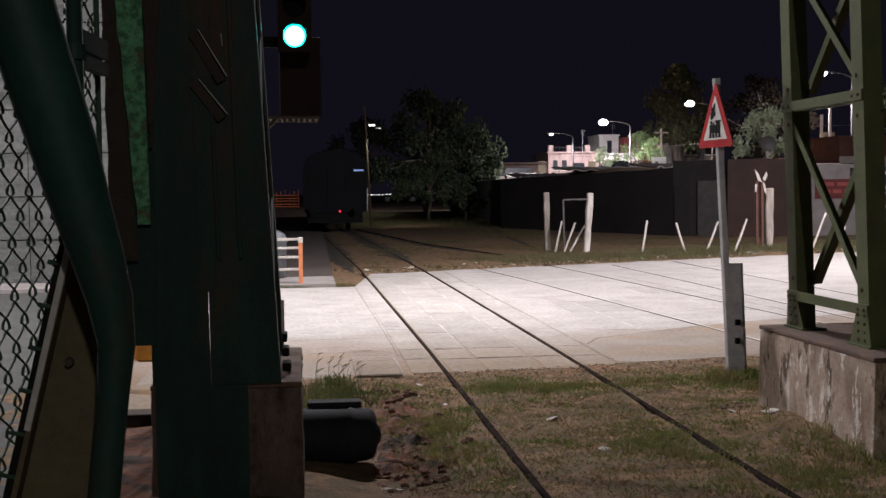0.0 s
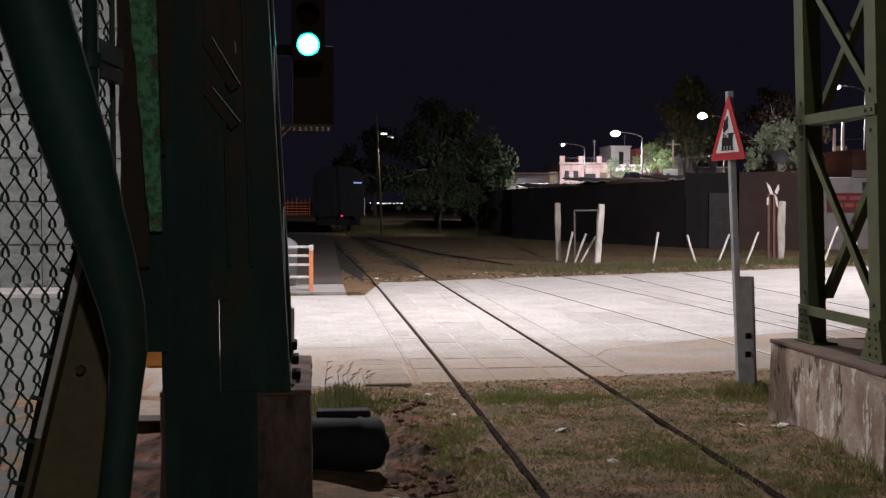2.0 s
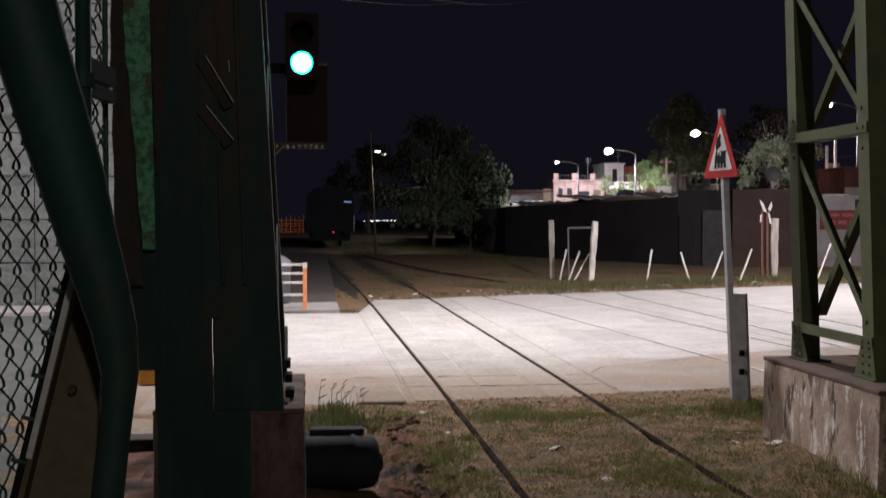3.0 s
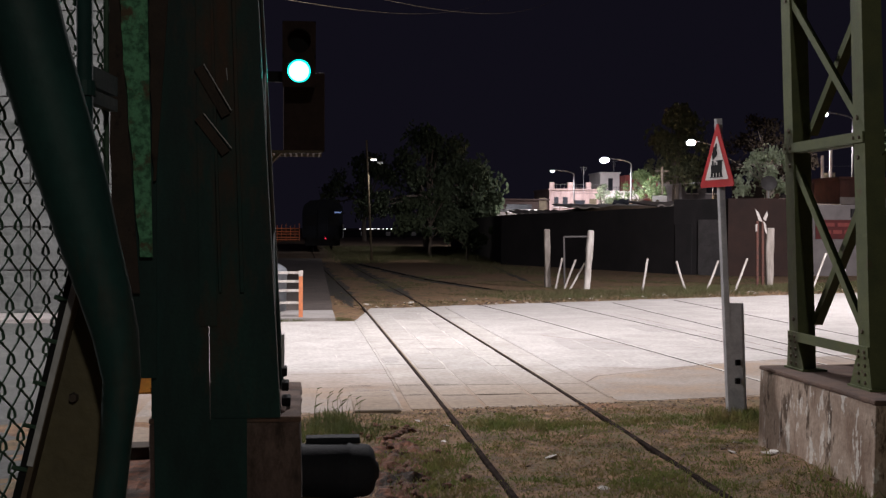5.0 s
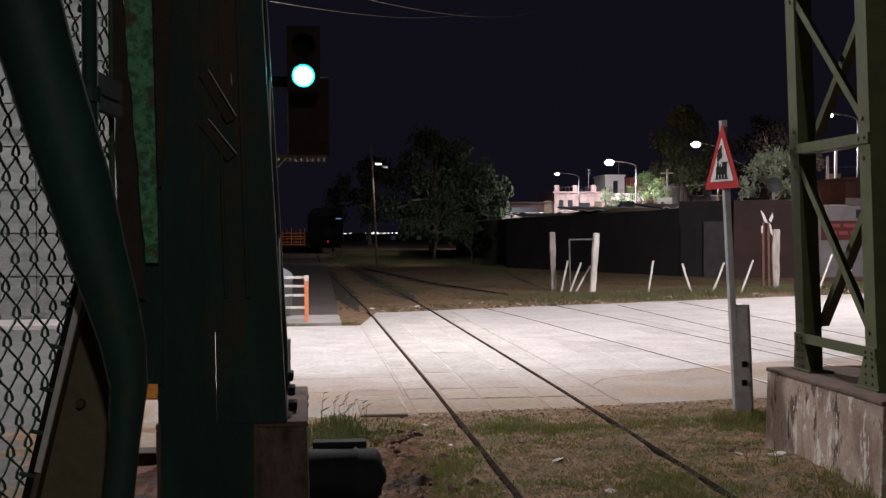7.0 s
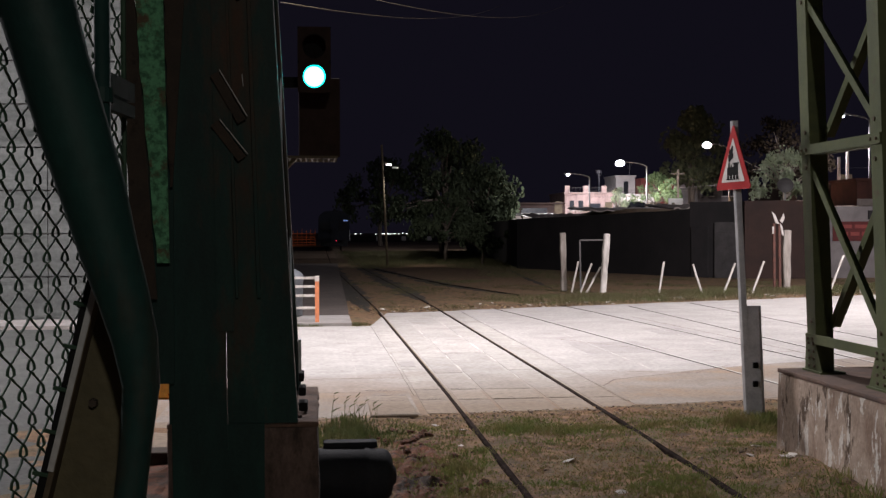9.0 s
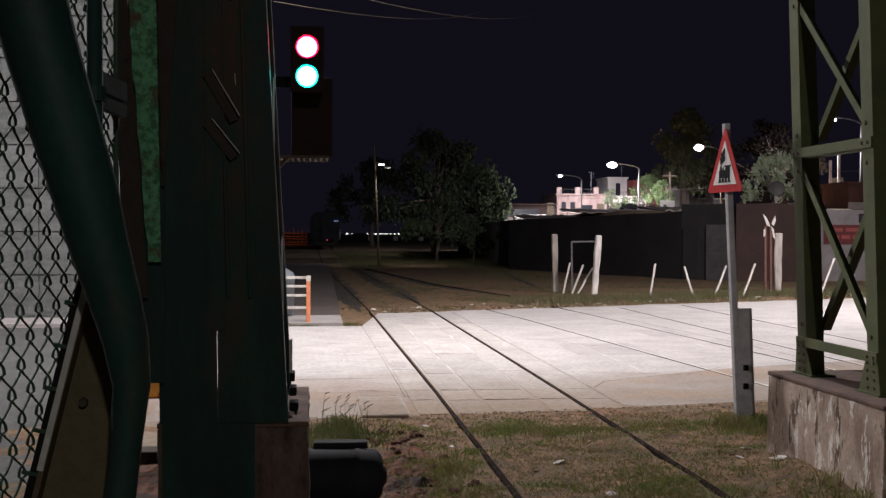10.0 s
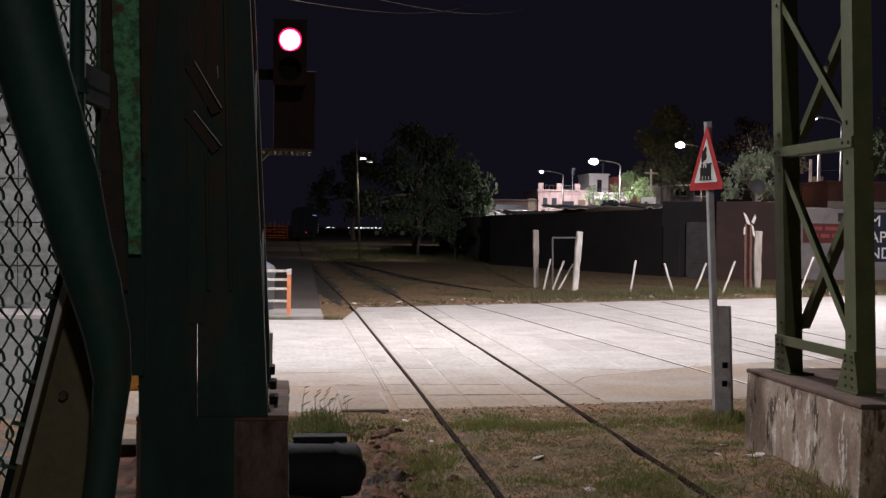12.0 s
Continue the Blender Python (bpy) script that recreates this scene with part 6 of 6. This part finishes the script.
def wall_signs():
    t = thing("painted_wall_sign", (20.2, 43.98, 1.8), "faded red painted sign panel on the grey wall", "sign")
    bm = B()
    box(bm, (19.45, 43.95, 1.42), (21.0, 43.985, 2.16), 0.005)
    part("panel", bm, SIGN_RED, t)
    for z, spans in ((1.9, ((19.75, 20.2), (20.32, 20.85))), (1.62, ((19.75, 20.05), (20.15, 20.5), (20.6, 20.85)))):
        for xa, xb in spans:
            bm = B()
            box(bm, (xa, 43.94, z), (xb, 43.949, z + 0.14))
            part("faint_bar", bm, REDROOF, t)
    t = thing("painted_wall_sign", (23.1, 43.98, 1.8), "dark blue painted wall sign with white capital letters", "sign")
    bm = B()
    box(bm, (22.05, 43.95, 0.72), (25.4, 43.985, 2.62), 0.005)
    part("panel", bm, NAVY, t)
    for k, word in enumerate(("M", "AP", "ND")):
        letters(word, 22.1, 43.945, 2.08 - 0.62 * k, 0.62, WHITE_PAINT, t)
    t = thing("wall_vent", (20.95, 43.98, 2.3), "small dark meter box on the wall", "box")
    bm = B()
    box(bm, (20.85, 43.9, 2.25), (21.1, 43.99, 2.58), 0.01)
    part("cover", bm, DARK_WALL, t)
    # dish and pale poles on the roofs
    t = thing("satellite_dish", (19.75, 49.5, 2.7), "grey satellite dish on a roof pole", "satellite dish")
    bm = B()
    m = look((19.75, 49.4, 3.75), (18.6, 46.0, 5.0))
    rings = [[bm.verts.new(m @ Vector((math.cos(a) * r, math.sin(a) * r, -0.09 * (1 - (r / 0.34) ** 2)))) for a in [k * math.tau / 24 for k in range(24)]] for r in (0.02, 0.14, 0.25, 0.34)]
    for a, b in zip(rings, rings[1:]):
        for k in range(24):
            bm.faces.new((a[k], a[(k + 1) % 24], b[(k + 1) % 24], b[k]))
    bm.faces.new(rings[0])
    part("reflector", bm, POLE, t, smooth=True)
    bm = B()
    tube(bm, (19.78, 49.5, 2.6), (19.78, 49.5, 3.7), 0.025)
    part("pole", bm, GALV, t)
    for x, z in ((27.33, 6.05), (26.87, 5.62)):
        t = thing("concrete_pole", (x, 60, 3.0), "pale concrete utility pole", "pole", "utility poles")
        bm = B()
        tube(bm, (x, 60, 2.5), (x, 60, z), 0.09, 0.075, 12)
        part("shaft", bm, OLD_WHITE, t)
    for x, y, z in ((24.6, 98, 5.4), (25.6, 84, 6.2), (30.2, 96, 6.0), (26.6, 74, 5.6)):
        t = thing("utility_pole", (x, y, 3.0), "dark wooden utility pole", "pole", "utility poles")
        bm = B()
        tube(bm, (x, y, 2.5), (x, y, z), 0.1, 0.08, 10)
        beam(bm, (x - 0.5, y, z - 0.3), (x + 0.5, y, z - 0.3), 0.08, 0.08)
        part("shaft", bm, BARK, t)
    t = thing("billboard", (20.9, 70, 3.0), "small white poster board with a dark blot", "sign")
    bm = B()
    box(bm, (20.75, 70, 2.95), (21.65, 70.06, 3.75), 0.01)
    part("board", bm, WHITE_PAINT, t)
    bm = B()
    box(bm, (20.95, 69.985, 3.1), (21.15, 69.995, 3.5), 0.004)
    part("dark_shape", bm, BROWN_STEEL, t)


NAVY = mat("navy_paint", (0.009, 0.011, 0.034), (0.006, 0.008, 0.022), 0.8, 3, 30, 0.2)


def left_clutter():
    # orange barrier and lit works fence far down the line
    t = thing("plastic_barrier", (-2.2, 13.5, 0), "amber plastic road barrier", "barrier")
    bm = B()
    vs = [bm.verts.new((x, y, z)) for x in (-1.85, -1.60) for y, z in ((13.35, 0.0), (13.75, 0.0), (13.62, 0.24), (13.48, 0.24))]
    bmesh.ops.convex_hull(bm, input=vs)
    bmesh.ops.bevel(bm, geom=list(bm.edges), offset=0.03, segments=2, affect="EDGES")
    part("body", bm, AMBER, t)
    t = thing("works_fence", (-2.7, 152, 0), "orange mesh fence glowing under a sodium lamp", "fence")
    for k in range(9):
        x = -4.95 + 0.55 * k
        bm = B()
        box(bm, (x, 152, -0.1), (x + 0.07, 152.07, 1.9 + 0.15 * (k % 3)))
        part("post", bm, ORANGE, t)
    for z in (0.1, 0.4, 0.8, 1.1, 1.5):
        bm = B()
        box(bm, (-4.95, 152.08, z), (-0.48, 152.11, z + 0.10))
        part("mesh_band", bm, ORANGE, t)
    lamp("works_light", (-2.6, 147.0, 3.2), (-2.6, 152, 0.6), 20, 0.4, (1.0, 0.5, 0.2))
    t = thing("waste_bin", (-0.75, 25.4, 0.06), "grey rounded plastic waste bin on the pavement", "waste bin")
    bm = B()
    prof = [(0.42, 0.08), (0.44, 0.80), (0.46, 0.82), (0.46, 0.88), (0.40, 0.98), (0.26, 1.06), (0.05, 1.09)]
    rings = [[bm.verts.new((-0.78 + r * math.cos(a), 25.4 + r * math.sin(a), z)) for a in [k * math.tau / 24 for k in range(24)]] for r, z in prof]
    for a, b in zip(rings, rings[1:]):
        for k in range(24):
            bm.faces.new((a[k], a[(k + 1) % 24], b[(k + 1) % 24], b[k]))
    bm.faces.new(rings[0]), bm.faces.new(rings[-1])
    part("body", bm, PLASTIC_GREY, t, smooth=True)


PLASTIC_GREY = mat("grey_plastic", (0.17, 0.18, 0.20), (0.12, 0.13, 0.14), 0.5, 6, 40, 0.1)


def shed_door():
    t = thing("metal_door", (15.7, 44.4, 0), "dull grey sheet-metal door in the shed wall", "door")
    m = Matrix.Translation((14.5, 46.0, 0)) @ Matrix.Rotation(math.atan2(-1.8, 1.5), 4, "Z")
    bm = B()
    box(bm, (1.15, -0.07, 0.0), (2.3, -0.01, 2.15), 0.01, m)
    leaf = part("door_leaf", bm, DOOR_GREY, t)
    for z in (0.55, 1.15, 1.75):
        bm = B()
        box(bm, (1.2, -0.085, z), (2.25, -0.07, z + 0.05), 0.004, m)
        part("rib", bm, DOOR_GREY, leaf)
    bm = B()
    box(bm, (0.1, -0.06, 0.0), (0.85, -0.01, 2.0), 0.01, m)
    part("patch_panel", bm, DARK_WALL, t)


shed_door()
wall_signs()
overhead_wires()
left_clutter()
vegetation()
scatter()
clay_heap()
sleeper()
leaf_litter()
crossing_slabs()


def motions():
    """All that moves: the departing train and the added vanes that blank the signal."""
    walk(TRAIN, [(t, pose(x, 55.0 + 6.3 * t, 0)) for t, x in ((0, 1.48), (1.5, 1.38), (3, 1.365), (6, 1.36), (9, 1.35), (12, 1.34))])
    for name, rows in (("red_cutoff_helper", ((0, 0), (9.9, 0), (9.933, 45), (9.967, 89.8), (12, 89.8))),
                       ("green_cutoff_helper", ((0, 89.8), (10.58, 89.8), (10.78, 45), (10.97, 0), (12, 0))),
                       ("green_dimmer_helper", ((0, 89.8), (10.03, 89.8), (10.2, 40), (10.33, 0), (12, 0)))):
        vane, x, y, z = VANES[name]
        walk(vane, [(t, pose(x, y, z, 0, 0, a)) for t, a in rows])


motions()
